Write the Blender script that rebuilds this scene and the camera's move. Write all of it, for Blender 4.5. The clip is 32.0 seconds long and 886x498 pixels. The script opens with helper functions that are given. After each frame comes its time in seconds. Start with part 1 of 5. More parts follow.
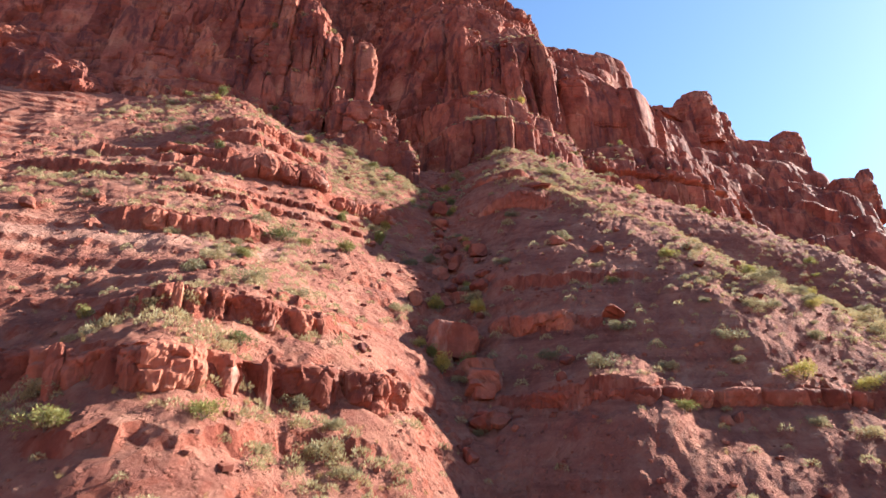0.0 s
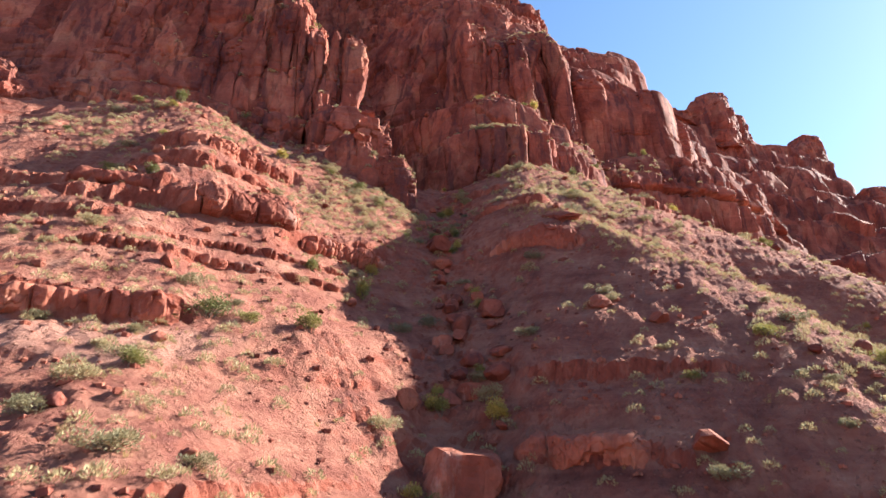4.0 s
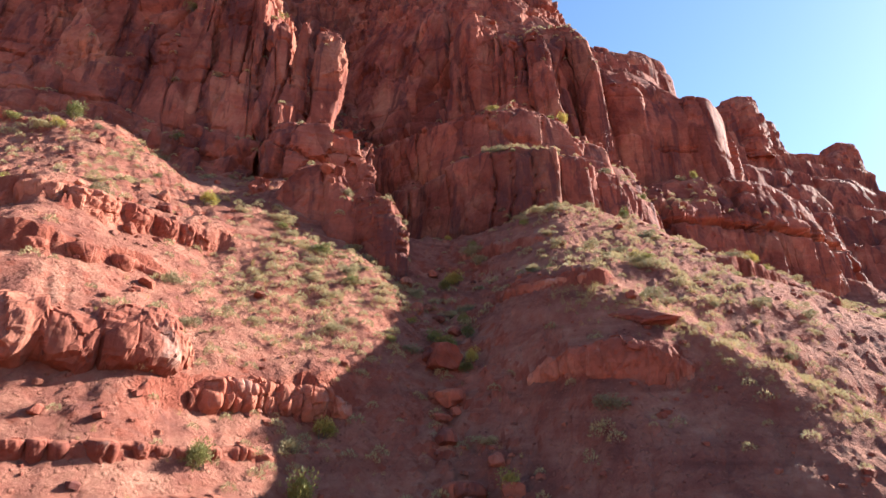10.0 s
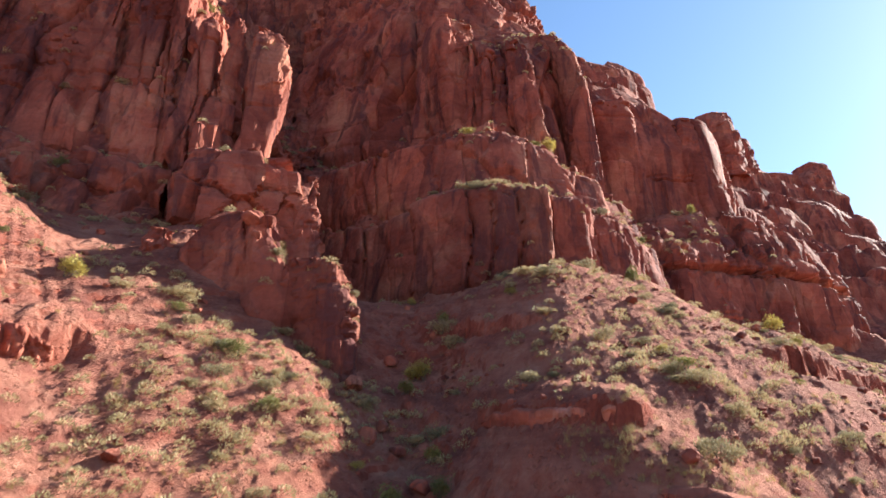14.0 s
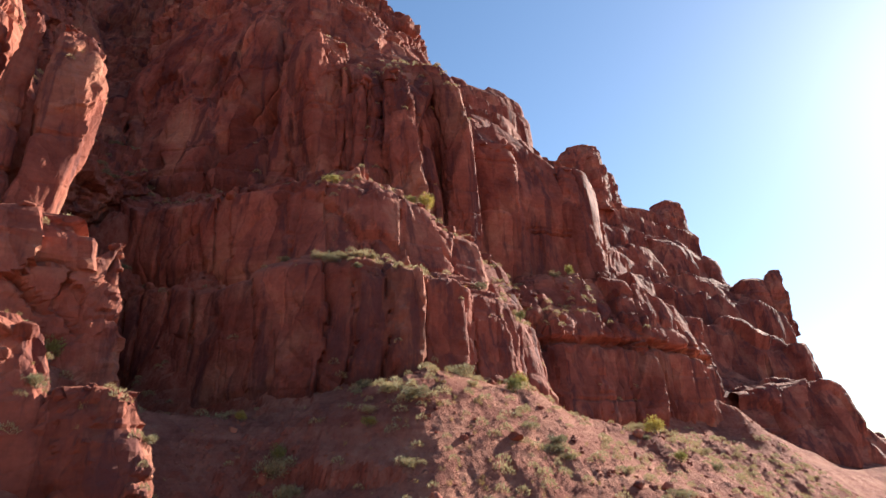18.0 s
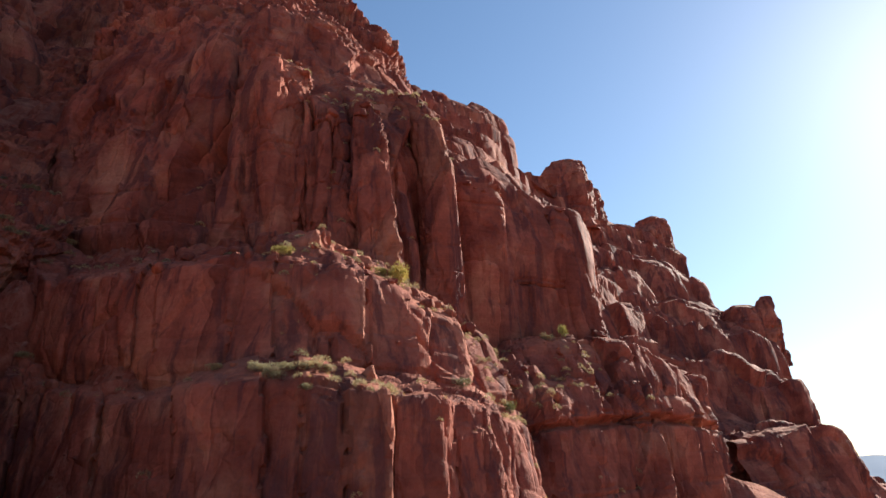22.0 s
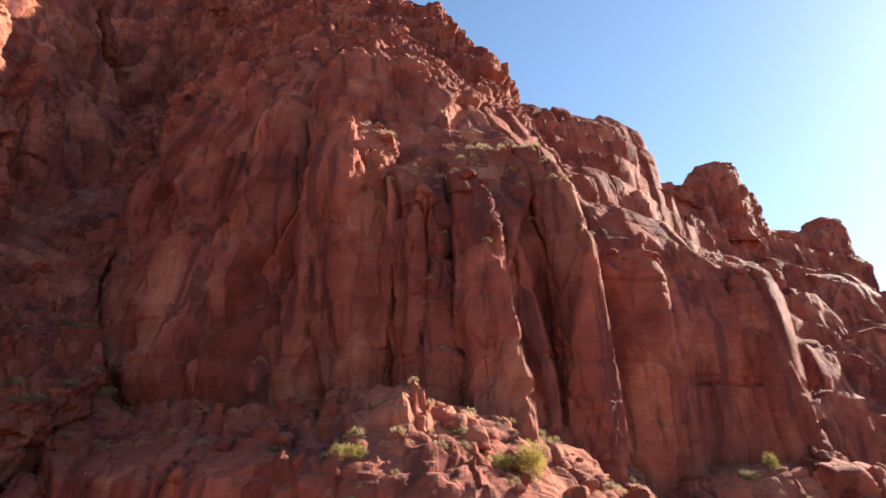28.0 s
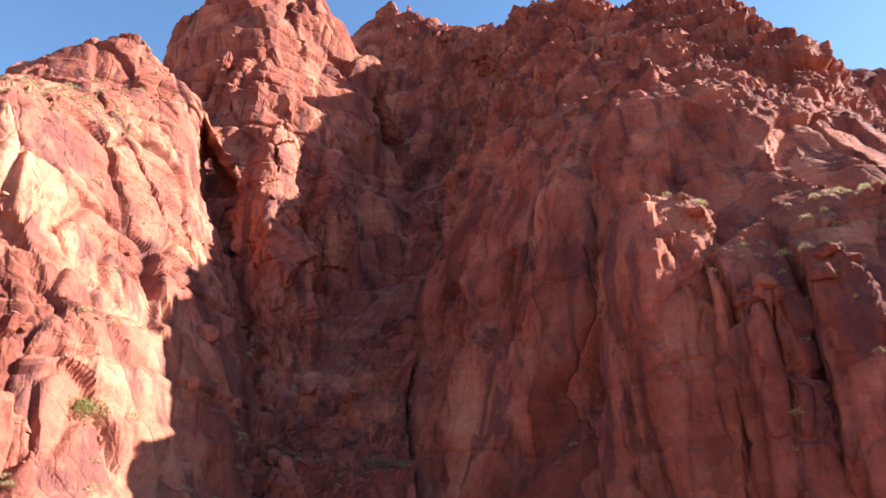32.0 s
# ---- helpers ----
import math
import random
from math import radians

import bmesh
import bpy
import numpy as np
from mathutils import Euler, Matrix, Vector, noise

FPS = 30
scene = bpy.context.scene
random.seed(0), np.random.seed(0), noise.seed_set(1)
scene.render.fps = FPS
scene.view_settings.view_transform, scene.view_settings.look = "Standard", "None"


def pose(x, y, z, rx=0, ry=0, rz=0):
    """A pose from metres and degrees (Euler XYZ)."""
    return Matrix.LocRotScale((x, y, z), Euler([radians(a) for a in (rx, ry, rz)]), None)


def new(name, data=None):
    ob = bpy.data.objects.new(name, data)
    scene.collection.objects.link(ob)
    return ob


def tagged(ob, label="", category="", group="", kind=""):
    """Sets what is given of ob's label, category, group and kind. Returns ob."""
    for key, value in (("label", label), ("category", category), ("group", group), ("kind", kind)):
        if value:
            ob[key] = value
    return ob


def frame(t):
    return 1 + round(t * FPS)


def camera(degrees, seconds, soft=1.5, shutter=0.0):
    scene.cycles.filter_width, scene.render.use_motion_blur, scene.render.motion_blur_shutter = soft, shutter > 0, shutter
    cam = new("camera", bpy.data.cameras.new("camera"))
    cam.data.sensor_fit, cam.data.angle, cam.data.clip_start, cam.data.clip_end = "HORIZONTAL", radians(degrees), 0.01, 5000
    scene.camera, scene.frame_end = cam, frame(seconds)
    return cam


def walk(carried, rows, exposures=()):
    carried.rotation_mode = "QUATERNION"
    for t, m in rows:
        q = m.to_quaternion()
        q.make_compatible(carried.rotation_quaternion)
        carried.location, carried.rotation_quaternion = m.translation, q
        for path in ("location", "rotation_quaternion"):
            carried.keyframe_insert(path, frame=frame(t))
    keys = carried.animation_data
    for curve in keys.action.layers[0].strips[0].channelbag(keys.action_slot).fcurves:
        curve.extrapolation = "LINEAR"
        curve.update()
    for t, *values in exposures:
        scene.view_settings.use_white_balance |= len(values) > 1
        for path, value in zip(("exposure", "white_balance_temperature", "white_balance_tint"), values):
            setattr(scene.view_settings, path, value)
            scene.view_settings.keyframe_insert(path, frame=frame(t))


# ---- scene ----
# the drone's path: seconds, x, y, z, yaw, pitch, roll
cam = camera(67.9, 32.0, shutter=0.5)
ROWS = [
    (0.0, 0.00, 0.00, 0.00, 0.00, 18.60, -0.20),
    (0.5, -0.04, 1.75, 1.11, 0.01, 18.61, -0.18),
    (1.0, -0.08, 3.44, 2.22, 0.00, 18.62, -0.17),
    (1.5, -0.12, 5.11, 3.34, -0.01, 18.62, -0.17),
    (2.0, -0.16, 6.76, 4.45, -0.01, 18.62, -0.17),
    (2.5, -0.18, 8.30, 5.48, -0.01, 18.63, -0.16),
    (3.0, -0.22, 10.04, 6.66, -0.03, 18.65, -0.16),
    (3.5, -0.26, 11.54, 7.68, -0.05, 18.65, -0.15),
    (5.5, -0.31, 17.93, 12.08, 0.02, 18.69, -0.17),
    (6.0, -0.37, 19.63, 13.27, -0.00, 18.69, -0.15),
    (6.5, -0.41, 21.11, 14.30, -0.02, 18.70, -0.15),
    (7.0, -0.46, 22.80, 15.48, -0.04, 18.70, -0.16),
    (7.5, -0.49, 24.31, 16.51, -0.02, 18.72, -0.13),
    (8.0, -0.51, 26.06, 17.69, -0.03, 18.74, -0.11),
    (8.5, -0.54, 27.60, 18.74, -0.04, 18.75, -0.11),
    (9.0, -0.56, 29.35, 19.96, -0.05, 18.72, -0.14),
    (9.5, -0.61, 30.93, 21.00, -0.07, 18.74, -0.12),
    (10.0, -0.68, 32.68, 22.18, -0.08, 18.74, -0.11),
    (10.5, -0.74, 34.20, 23.21, -0.09, 18.76, -0.11),
    (11.0, -0.81, 35.86, 24.42, -0.12, 18.76, -0.11),
    (11.5, -0.85, 37.19, 25.46, -0.13, 18.77, -0.11),
    (12.0, -0.89, 38.64, 26.65, -0.34, 18.77, -0.09),
    (12.5, -0.92, 39.86, 27.69, -0.73, 18.77, -0.10),
    (13.0, -0.91, 41.23, 28.89, -1.49, 18.76, -0.11),
    (13.5, -0.89, 42.40, 29.92, -2.24, 18.75, -0.11),
    (14.0, -0.84, 43.67, 31.11, -3.65, 18.77, -0.11),
    (14.5, -0.78, 44.71, 32.16, -5.29, 18.76, -0.12),
    (16.5, -0.25, 48.53, 36.70, -12.51, 18.66, 0.01),
    (17.0, -0.04, 49.36, 37.90, -14.22, 18.63, 0.00),
    (17.5, 0.15, 49.96, 38.95, -15.09, 18.61, 0.01),
    (18.0, 0.38, 50.59, 40.13, -15.85, 18.60, -0.04),
    (18.5, 0.55, 51.19, 41.17, -16.40, 18.59, -0.02),
    (19.0, 0.76, 51.96, 42.38, -16.78, 18.56, -0.02),
    (19.5, 1.01, 52.71, 43.43, -17.05, 18.54, -0.03),
    (20.0, 1.32, 53.58, 44.64, -17.36, 18.51, -0.04),
    (20.5, 1.60, 54.41, 45.68, -17.58, 18.49, -0.05),
    (21.0, 1.93, 55.48, 46.86, -17.75, 18.49, -0.04),
    (21.5, 2.24, 56.48, 47.94, -17.74, 18.46, -0.07),
    (22.0, 2.60, 57.65, 49.15, -17.74, 18.44, -0.07),
    (22.5, 2.93, 58.70, 50.20, -17.74, 18.42, -0.07),
    (23.0, 3.27, 59.82, 51.32, -17.74, 18.42, -0.07),
    (23.5, 3.61, 60.95, 52.44, -17.74, 18.41, -0.07),
    (24.0, 3.95, 62.11, 53.55, -17.72, 18.41, -0.05),
    (24.5, 4.31, 63.29, 54.67, -17.71, 18.40, -0.03),
    (26.5, 5.67, 68.06, 59.04, -15.26, 18.58, 0.08),
    (27.0, 5.88, 69.15, 60.17, -12.78, 18.61, 0.15),
    (27.5, 6.03, 70.13, 61.28, -9.41, 18.62, 0.18),
    (28.0, 6.09, 71.01, 62.41, -6.06, 18.64, 0.23),
    (28.5, 6.11, 71.77, 63.53, -2.70, 18.67, 0.29),
    (29.0, 6.07, 72.42, 64.62, 0.68, 18.71, 0.33),
    (29.5, 6.02, 73.06, 65.75, 4.05, 18.74, 0.38),
    (30.0, 6.06, 73.92, 66.98, 7.74, 18.80, 0.54),
    (30.5, 6.02, 74.71, 68.20, 11.21, 18.82, 0.59),
    (31.0, 5.75, 75.32, 69.37, 14.49, 18.84, 0.67),
    (31.5, 5.48, 75.94, 70.51, 17.58, 18.86, 0.75),
    (32.0, 5.20, 76.61, 71.72, 20.60, 18.86, 0.76),
]
walk(cam, [(t, pose(x, y, z, 90 + pitch, roll, yaw)) for t, x, y, z, yaw, pitch, roll in ROWS],
     [(0.0, 1.95, 5850, 8), (12.0, 1.92, 5880, 8), (16.5, 1.62, 6000, 8), (20.0, 1.32, 6100, 7), (24.5, 1.28, 6200, 7), (27.0, 1.48, 6350, 8), (28.5, 1.96, 6350, 8), (30.0, 2.36, 6020, 8), (32.0, 2.05, 5820, 8)])

# ---- light: low sun ahead and to the right, clear desert sky ----
SUN_AZ, SUN_EL = radians(61.3), radians(28.0)
sun = new("sun", bpy.data.lights.new("sun", "SUN"))
sun.data.energy, sun.data.angle, sun.data.color = 5.9, radians(0.53), (1.0, 0.95, 0.81)
sun_way = Vector((math.sin(SUN_AZ) * math.cos(SUN_EL), math.cos(SUN_AZ) * math.cos(SUN_EL), math.sin(SUN_EL)))
sun.matrix_world = Matrix.Translation((60, 40, 150)) @ sun_way.to_track_quat("Z", "Y").to_matrix().to_4x4()

world = bpy.data.worlds.new("desert_sky")
scene.world = world
world.use_nodes = True
wn, wl = world.node_tree.nodes, world.node_tree.links
sky = wn.new("ShaderNodeTexSky")
sky.sky_type, sky.sun_disc = "NISHITA", False
sky.sun_elevation, sky.sun_rotation = SUN_EL, SUN_AZ
sky.altitude, sky.air_density, sky.dust_density, sky.ozone_density = 1200.0, 1.3, 0.9, 3.0
wn["Background"].inputs["Strength"].default_value = 0.059
wl.new(sky.outputs["Color"], wn["Background"].inputs["Color"])

# ---- noise and mesh helpers ----
def hashed(ix, iy, iz, seed):
    """Even random numbers in 0..1 for whole-number places."""
    h = (ix * 374761393 + iy * 668265263 + iz * 2147483647 + seed * 1274126177) & 0xFFFFFFFF
    h = ((h ^ (h >> 13)) * 1274126177) & 0xFFFFFFFF
    h = ((h ^ (h >> 16)) * 2246822519) & 0xFFFFFFFF
    return ((h ^ (h >> 15)) & 0xFFFFFF) / 16777216.0


def vnoise(p, seed=0):
    """Smooth value noise, -1..1, at the rows of p."""
    f0 = np.floor(p)
    f = p - f0
    i = f0.astype(np.int64)
    w = f * f * f * (f * (f * 6 - 15) + 10)
    out = np.zeros(len(p))
    for a in (0, 1):
        wa = w[:, 0] if a else 1 - w[:, 0]
        for b in (0, 1):
            wb = wa * (w[:, 1] if b else 1 - w[:, 1])
            for c in (0, 1):
                out += wb * (w[:, 2] if c else 1 - w[:, 2]) * hashed(i[:, 0] + a, i[:, 1] + b, i[:, 2] + c, seed)
    return out * 2 - 1


def fbm(p, octaves=4, seed=0, gain=0.5):
    out, amp, tot = np.zeros(len(p)), 1.0, 0.0
    for k in range(octaves):
        out += amp * vnoise(p * 2.03 ** k + 17.3 * k, seed + k)
        tot += amp
        amp *= gain
    return out / tot


def cells(p, seed=0, both=False):
    """Voronoi cells: the nearest cell's random number and the distance to its border (f2 - f1). both: for the two nearest
    cells, their random numbers and the ways from their middles as well."""
    i0 = np.floor(p).astype(np.int64)
    d1, d2, who, who2 = np.full(len(p), 9.0), np.full(len(p), 9.0), np.zeros(len(p)), np.zeros(len(p))
    way, way2 = np.zeros_like(p), np.zeros_like(p)
    for a in (-1, 0, 1):
        for b in (-1, 0, 1):
            for c in (-1, 0, 1):
                jx, jy, jz = i0[:, 0] + a, i0[:, 1] + b, i0[:, 2] + c
                q = p - np.stack([jx + 0.1 + 0.8 * hashed(jx, jy, jz, seed), jy + 0.1 + 0.8 * hashed(jx, jy, jz, seed + 1),
                                  jz + 0.1 + 0.8 * hashed(jx, jy, jz, seed + 2)], 1)
                d = (q ** 2).sum(1)
                name = hashed(jx, jy, jz, seed + 3)
                near = d < d1
                if both:
                    next_ = ~near & (d < d2)
                    who2 = np.where(near, who, np.where(next_, name, who2))
                    way2 = np.where(near[:, None], way, np.where(next_[:, None], q, way2))
                    way = np.where(near[:, None], q, way)
                d2 = np.where(near, d1, np.minimum(d2, d))
                who = np.where(near, name, who)
                d1 = np.where(near, d, d1)
    edge = np.sqrt(d2) - np.sqrt(d1)
    return (who, edge, way, who2, way2) if both else (who, edge)


def facets(p, seed, soft=0.10, joint=0.04):
    """Blocks with tilted flat faces, about -0.5..0.5, and how open the joint beside them is, 0..1."""
    who, edge, way, who2, way2 = cells(p, seed, True)

    def face(n, w):
        return n - 0.5 + 0.9 * ((n * 7.31 % 1 - 0.5) * w[:, 0] + (n * 3.77 % 1 - 0.5) * w[:, 1] + (n * 5.13 % 1 - 0.5) * w[:, 2] * 0.6)

    t = np.clip(edge / soft, 0, 1)
    t = 0.5 + 0.5 * t * t * (3 - 2 * t)
    return face(who, way) * t + face(who2, way2) * (1 - t), np.exp(-(edge / joint) ** 2)


def sheet(name, v, material, smooth=True):
    """A mesh object from a grid of points v[row, column, xyz]."""
    nr, nc = v.shape[:2]
    me = bpy.data.meshes.new(name)
    idx = np.arange(nr * nc).reshape(nr, nc)
    quads = np.stack([idx[:-1, :-1], idx[:-1, 1:], idx[1:, 1:], idx[1:, :-1]], -1).reshape(-1, 4)
    me.vertices.add(nr * nc)
    me.vertices.foreach_set("co", v.reshape(-1).astype(np.float32))
    me.loops.add(quads.size)
    me.loops.foreach_set("vertex_index", quads.reshape(-1).astype(np.int32))
    me.polygons.add(len(quads))
    me.polygons.foreach_set("loop_start", np.arange(0, quads.size, 4, dtype=np.int32))
    me.polygons.foreach_set("use_smooth", np.full(len(quads), smooth))
    me.update(calc_edges=True)
    me.validate()
    me.materials.append(material)
    return new(name, me)


def eased(v, m, axis):
    """v averaged over m steps to both sides, twice."""
    v = np.moveaxis(v, axis, 0)
    for _ in range(2):
        ext = np.concatenate([np.repeat(v[:1], m, 0), v, np.repeat(v[-1:], m, 0)])
        cum = np.cumsum(np.concatenate([np.zeros_like(v[:1]), ext]), axis=0)
        v = (cum[2 * m + 1:] - cum[:-2 * m - 1]) / (2 * m + 1)
    return np.moveaxis(v, 0, axis)


def loft(lines, step, dense=False):
    """A grid of points through level lines of equally many points, from the lowest to the highest."""
    q = np.array(lines, float)
    across = np.linalg.norm(np.diff(q, axis=1), axis=2)
    across = across[1:-1].max(0) if dense else across.mean(0)
    s = np.concatenate([[0], np.cumsum(across)])
    at = np.linspace(0, s[-1], int(s[-1] / step))
    rows = np.stack([np.stack([np.interp(at, s, line[:, k]) for k in range(3)], 1) for line in q])
    gap = np.linalg.norm(np.diff(rows, axis=0), axis=2)
    gap = gap.max(1) if dense else gap.mean(1)
    s = np.concatenate([[0], np.cumsum(gap)])
    at = np.linspace(0, s[-1], int(s[-1] / step))
    k = np.clip(np.searchsorted(s, at, side="right") - 1, 0, len(s) - 2)
    w = ((at - s[k]) / gap[k])[:, None, None]
    out = rows[k] * (1 - w) + rows[k + 1] * w
    return eased(eased(out, max(1, int(0.4 / step)), 0), max(1, int(0.7 / step)), 1)


def normals(v):
    du, dv = np.gradient(v, axis=1), np.gradient(v, axis=0)
    n = np.cross(du, dv)
    return n / np.maximum(np.linalg.norm(n, axis=2, keepdims=True), 1e-9)


def rock_relief(p, big=1.6, mid=0.6, fine=0.2, tall=3.0, seed=0, wide=4.5, bedding=0.3, rubble=0.0, joints=1.0, steps=None, step=0.25):
    """How far jointed sandstone stands out at the points p: tall flat-faced blocks, some open joints, bedding, rubble, grain."""
    flat = p * (1, 1, 0.25)

    def blocks(at, size, key):
        return facets(at, key, max(0.10, 1.7 * step / size), max(0.04, 1.3 * step / size))

    q = p + np.stack([fbm(flat * 0.10, 2, seed + 40), fbm(flat * 0.10 + 31, 2, seed + 41), fbm(p * 0.09 + 57, 2, seed + 42)], 1) * 0.8
    f1, j1 = blocks(q / (wide, wide, wide * tall), wide, seed)
    open1 = np.clip(0.35 + 1.6 * fbm(p * 0.10 + 3, 2, seed + 30), 0, 1)
    d = big * f1 - 0.55 * big * joints * j1 * open1
    f2, j2 = blocks(q / (wide * 0.42, wide * 0.42, wide * 0.42 * tall * 0.9) + 7, wide * 0.42, seed + 9)
    open2 = np.clip(0.05 + 1.7 * fbm(p * 0.16 + 13, 2, seed + 31), 0, 1)
    d += mid * f2 * (0.5 + 0.7 * open2) - 0.7 * mid * j2 * open2
    rough = np.clip(rubble + 0.15 + 1.5 * fbm(p * 0.11 + 5, 3, seed + 50), 0.05, 1.0)
    f3, j3 = blocks(q / (wide * 0.17, wide * 0.17, wide * 0.24) + 3, wide * 0.17, seed + 19)
    d += rough * (fine * 2.6 * f3 - fine * 1.4 * j3)
    if np.max(rubble) > 0:
        f4, j4 = facets(q / (4.4, 4.4, 3.2) + 5, seed + 23, 0.3, 0.09)
        f5, j5 = facets(q / (1.9, 1.9, 1.3) + 15, seed + 27, 0.3, 0.16)
        d = d * (1 - 0.3 * rubble) + rubble * (1.5 * f4 - 0.5 * j4 + 0.45 * f5 - 0.2 * j5)
    level = p[:, 2] + 1.0 * fbm(p * 0.05, 2, seed + 60)
    if steps:
        f = (level / steps[0] + 0.5 * fbm(p * 0.045 + 21, 2, seed + 63)) % 1.0
        d += steps[1] * (rubble if steps[2] else 1.0) * (np.where(f < 0.86, f / 0.86, (1 - f) / 0.14) - 0.4)
    for gap, deep in ((3.1, bedding), (7.3, bedding * 1.8)):
        bed = np.abs((level / gap + 0.15 * fbm(p * 0.15, 2, seed + 61)) % 1.0 - 0.5) * gap
        d -= deep * np.exp(-(bed / 0.16) ** 2) * np.clip(0.3 + 1.6 * fbm(p * (0.08, 0.08, 0.3) + 9, 2, seed + 62), 0, 1)
    return d + fine * 1.2 * fbm(p * 0.8, 4, seed + 70) * (0.4 + rough) + 0.45 * big * fbm(p * 0.12, 2, seed + 71)


def terraced(v, start, rise, tread, step, seed):
    """The slope above the height start, cut into steep faces of about the height rise between narrow treads; the crest keeps its line."""
    p = v.reshape(-1, 3)
    z = v[..., 2]
    shift = (0.9 * fbm(p * (0.035, 0.035, 0.02) + 11, 3, seed)).reshape(z.shape)
    level = z / rise + shift
    f = level - np.floor(level)
    cut = np.where(f < tread, f / tread * 0.1, 0.1 + (f - tread) / (1 - tread) * 0.9)
    crest = np.abs(np.arange(len(z))[:, None] - np.argmax(z, axis=0)[None]) * step
    much = np.clip((z - start) / 5, 0, 1) * np.clip(crest / 7, 0, 1) * np.clip(0.8 + 0.9 * fbm(p * 0.06 + 5, 2, seed + 1).reshape(z.shape), 0.35, 1)
    out = v.copy()
    out[..., 2] = z + much * (cut - f + 0.2) * rise
    return out


def panelled(v, width, from_x, seed):
    """The wall split by upright joints into flat panels set one behind the other, each facing the canyon, with narrow ends."""
    rnd = random.Random(seed)
    edges = [v[..., 0].min() - 2.0]
    while edges[-1] < v[..., 0].max() + 2.0:
        edges.append(edges[-1] + width * rnd.choice((0.4, 0.7, 1.0, 1.3)) * rnd.uniform(0.8, 1.2))
    edges = np.array(edges)
    p = v.reshape(-1, 3)
    x = p[:, 0] + 0.5 * fbm(p * (0.0, 0.0, 0.35), 2, seed) + 0.1 * vnoise(p * (0.3, 0.3, 0.8), seed + 1)
    k = np.clip(np.searchsorted(edges, x) - 1, 0, len(edges) - 2)
    mid = (edges[k] + edges[k + 1]) / 2
    slope = np.gradient(v[..., 1], axis=1) / np.maximum(np.gradient(v[..., 0], axis=1), 0.02)
    slope = np.clip(eased(slope, 8, 1), 0, 1.1).reshape(-1)
    out = p.copy()
    out[:, 1] -= 0.66 * slope * (x - mid) * np.clip((p[:, 0] - from_x) / 2, 0, 1)
    # each panel a little in front of or behind its neighbours, with an open joint between them
    jut = np.array([rnd.uniform(-0.45, 0.45) for _ in edges])
    joint = np.minimum(x - edges[k], edges[k + 1] - x)
    out[:, 1] += jut[k] + 0.55 * np.exp(-(joint / 0.2) ** 2) * np.clip(0.4 + 1.5 * fbm(p * 0.2, 2, seed + 3), 0, 1)
    return out.reshape(v.shape)


def cliff(name, lines, material, label, step=0.33, loose=None, dense=False, smooth=False, terraces=None, panels=None, **relief):
    """A cliff over level lines. loose: the height range over which it breaks up into rubble; terraces: from what height it is stepped, the steps' rise and the share of their treads; panels: their width and from what x on."""
    v = loft(lines, step, dense)
    if terraces:
        v = terraced(v, *terraces, step, relief.get("seed", 0))
    if panels:
        v = panelled(v, *panels, relief.get("seed", 0) + 5)
    p = v.reshape(-1, 3)
    if loose:
        relief["rubble"] = np.clip((p[:, 2] + 5 * fbm(p * 0.06, 2, 88) - loose[0]) / (loose[1] - loose[0]), 0, 1)
    d = rock_relief(p, step=step, **relief).reshape(v.shape[:2])
    out = eased(eased(normals(v), max(1, int(1.6 / step)), 0), max(1, int(1.6 / step)), 1)
    out /= np.maximum(np.linalg.norm(out, axis=2, keepdims=True), 1e-6)
    ob = sheet(name, v + out * d[..., None], material, smooth)
    return tagged(ob, label, "cliff", kind="structure")


def sunk(line, dy=1.5, dz=-5.0):
    """The line set lower and further back, to root a cliff in the slope."""
    return [(x, y + dy, z + dz) for x, y, z in line]



# ---- materials ----
def material(name):
    m = bpy.data.materials.new(name)
    m.use_nodes = True
    return m, m.node_tree.nodes, m.node_tree.links, m.node_tree.nodes["Principled BSDF"]


def ramp(nodes, stops):
    r = nodes.new("ShaderNodeValToRGB")
    e = r.color_ramp.elements
    while len(e) < len(stops):
        e.new(0.5)
    for k, (at, c) in enumerate(stops):
        e[k].position, e[k].color = at, (*c, 1)
    return r


def noise_node(nodes, links, vec, scale, detail=6.0, rough=0.6, distort=0.0):
    n = nodes.new("ShaderNodeTexNoise")
    n.inputs["Scale"].default_value, n.inputs["Detail"].default_value = scale, detail
    n.inputs["Roughness"].default_value, n.inputs["Distortion"].default_value = rough, distort
    links.new(vec, n.inputs["Vector"])
    return n


def stretched(nodes, links, vec, scale):
    m = nodes.new("ShaderNodeMapping")
    m.inputs["Scale"].default_value = scale
    links.new(vec, m.inputs["Vector"])
    return m.outputs["Vector"]


def mixed(nodes, links, fac, a, b, mode="MIX"):
    m = nodes.new("ShaderNodeMix")
    m.data_type, m.blend_type = "RGBA", mode
    if isinstance(fac, (int, float)):
        m.inputs["Factor"].default_value = fac
    else:
        links.new(fac, m.inputs["Factor"])
    for sock, val in ((m.inputs["A"], a), (m.inputs["B"], b)):
        if isinstance(val, tuple):
            sock.default_value = (*val, 1)
        else:
            links.new(val, sock)
    return m.outputs["Result"]


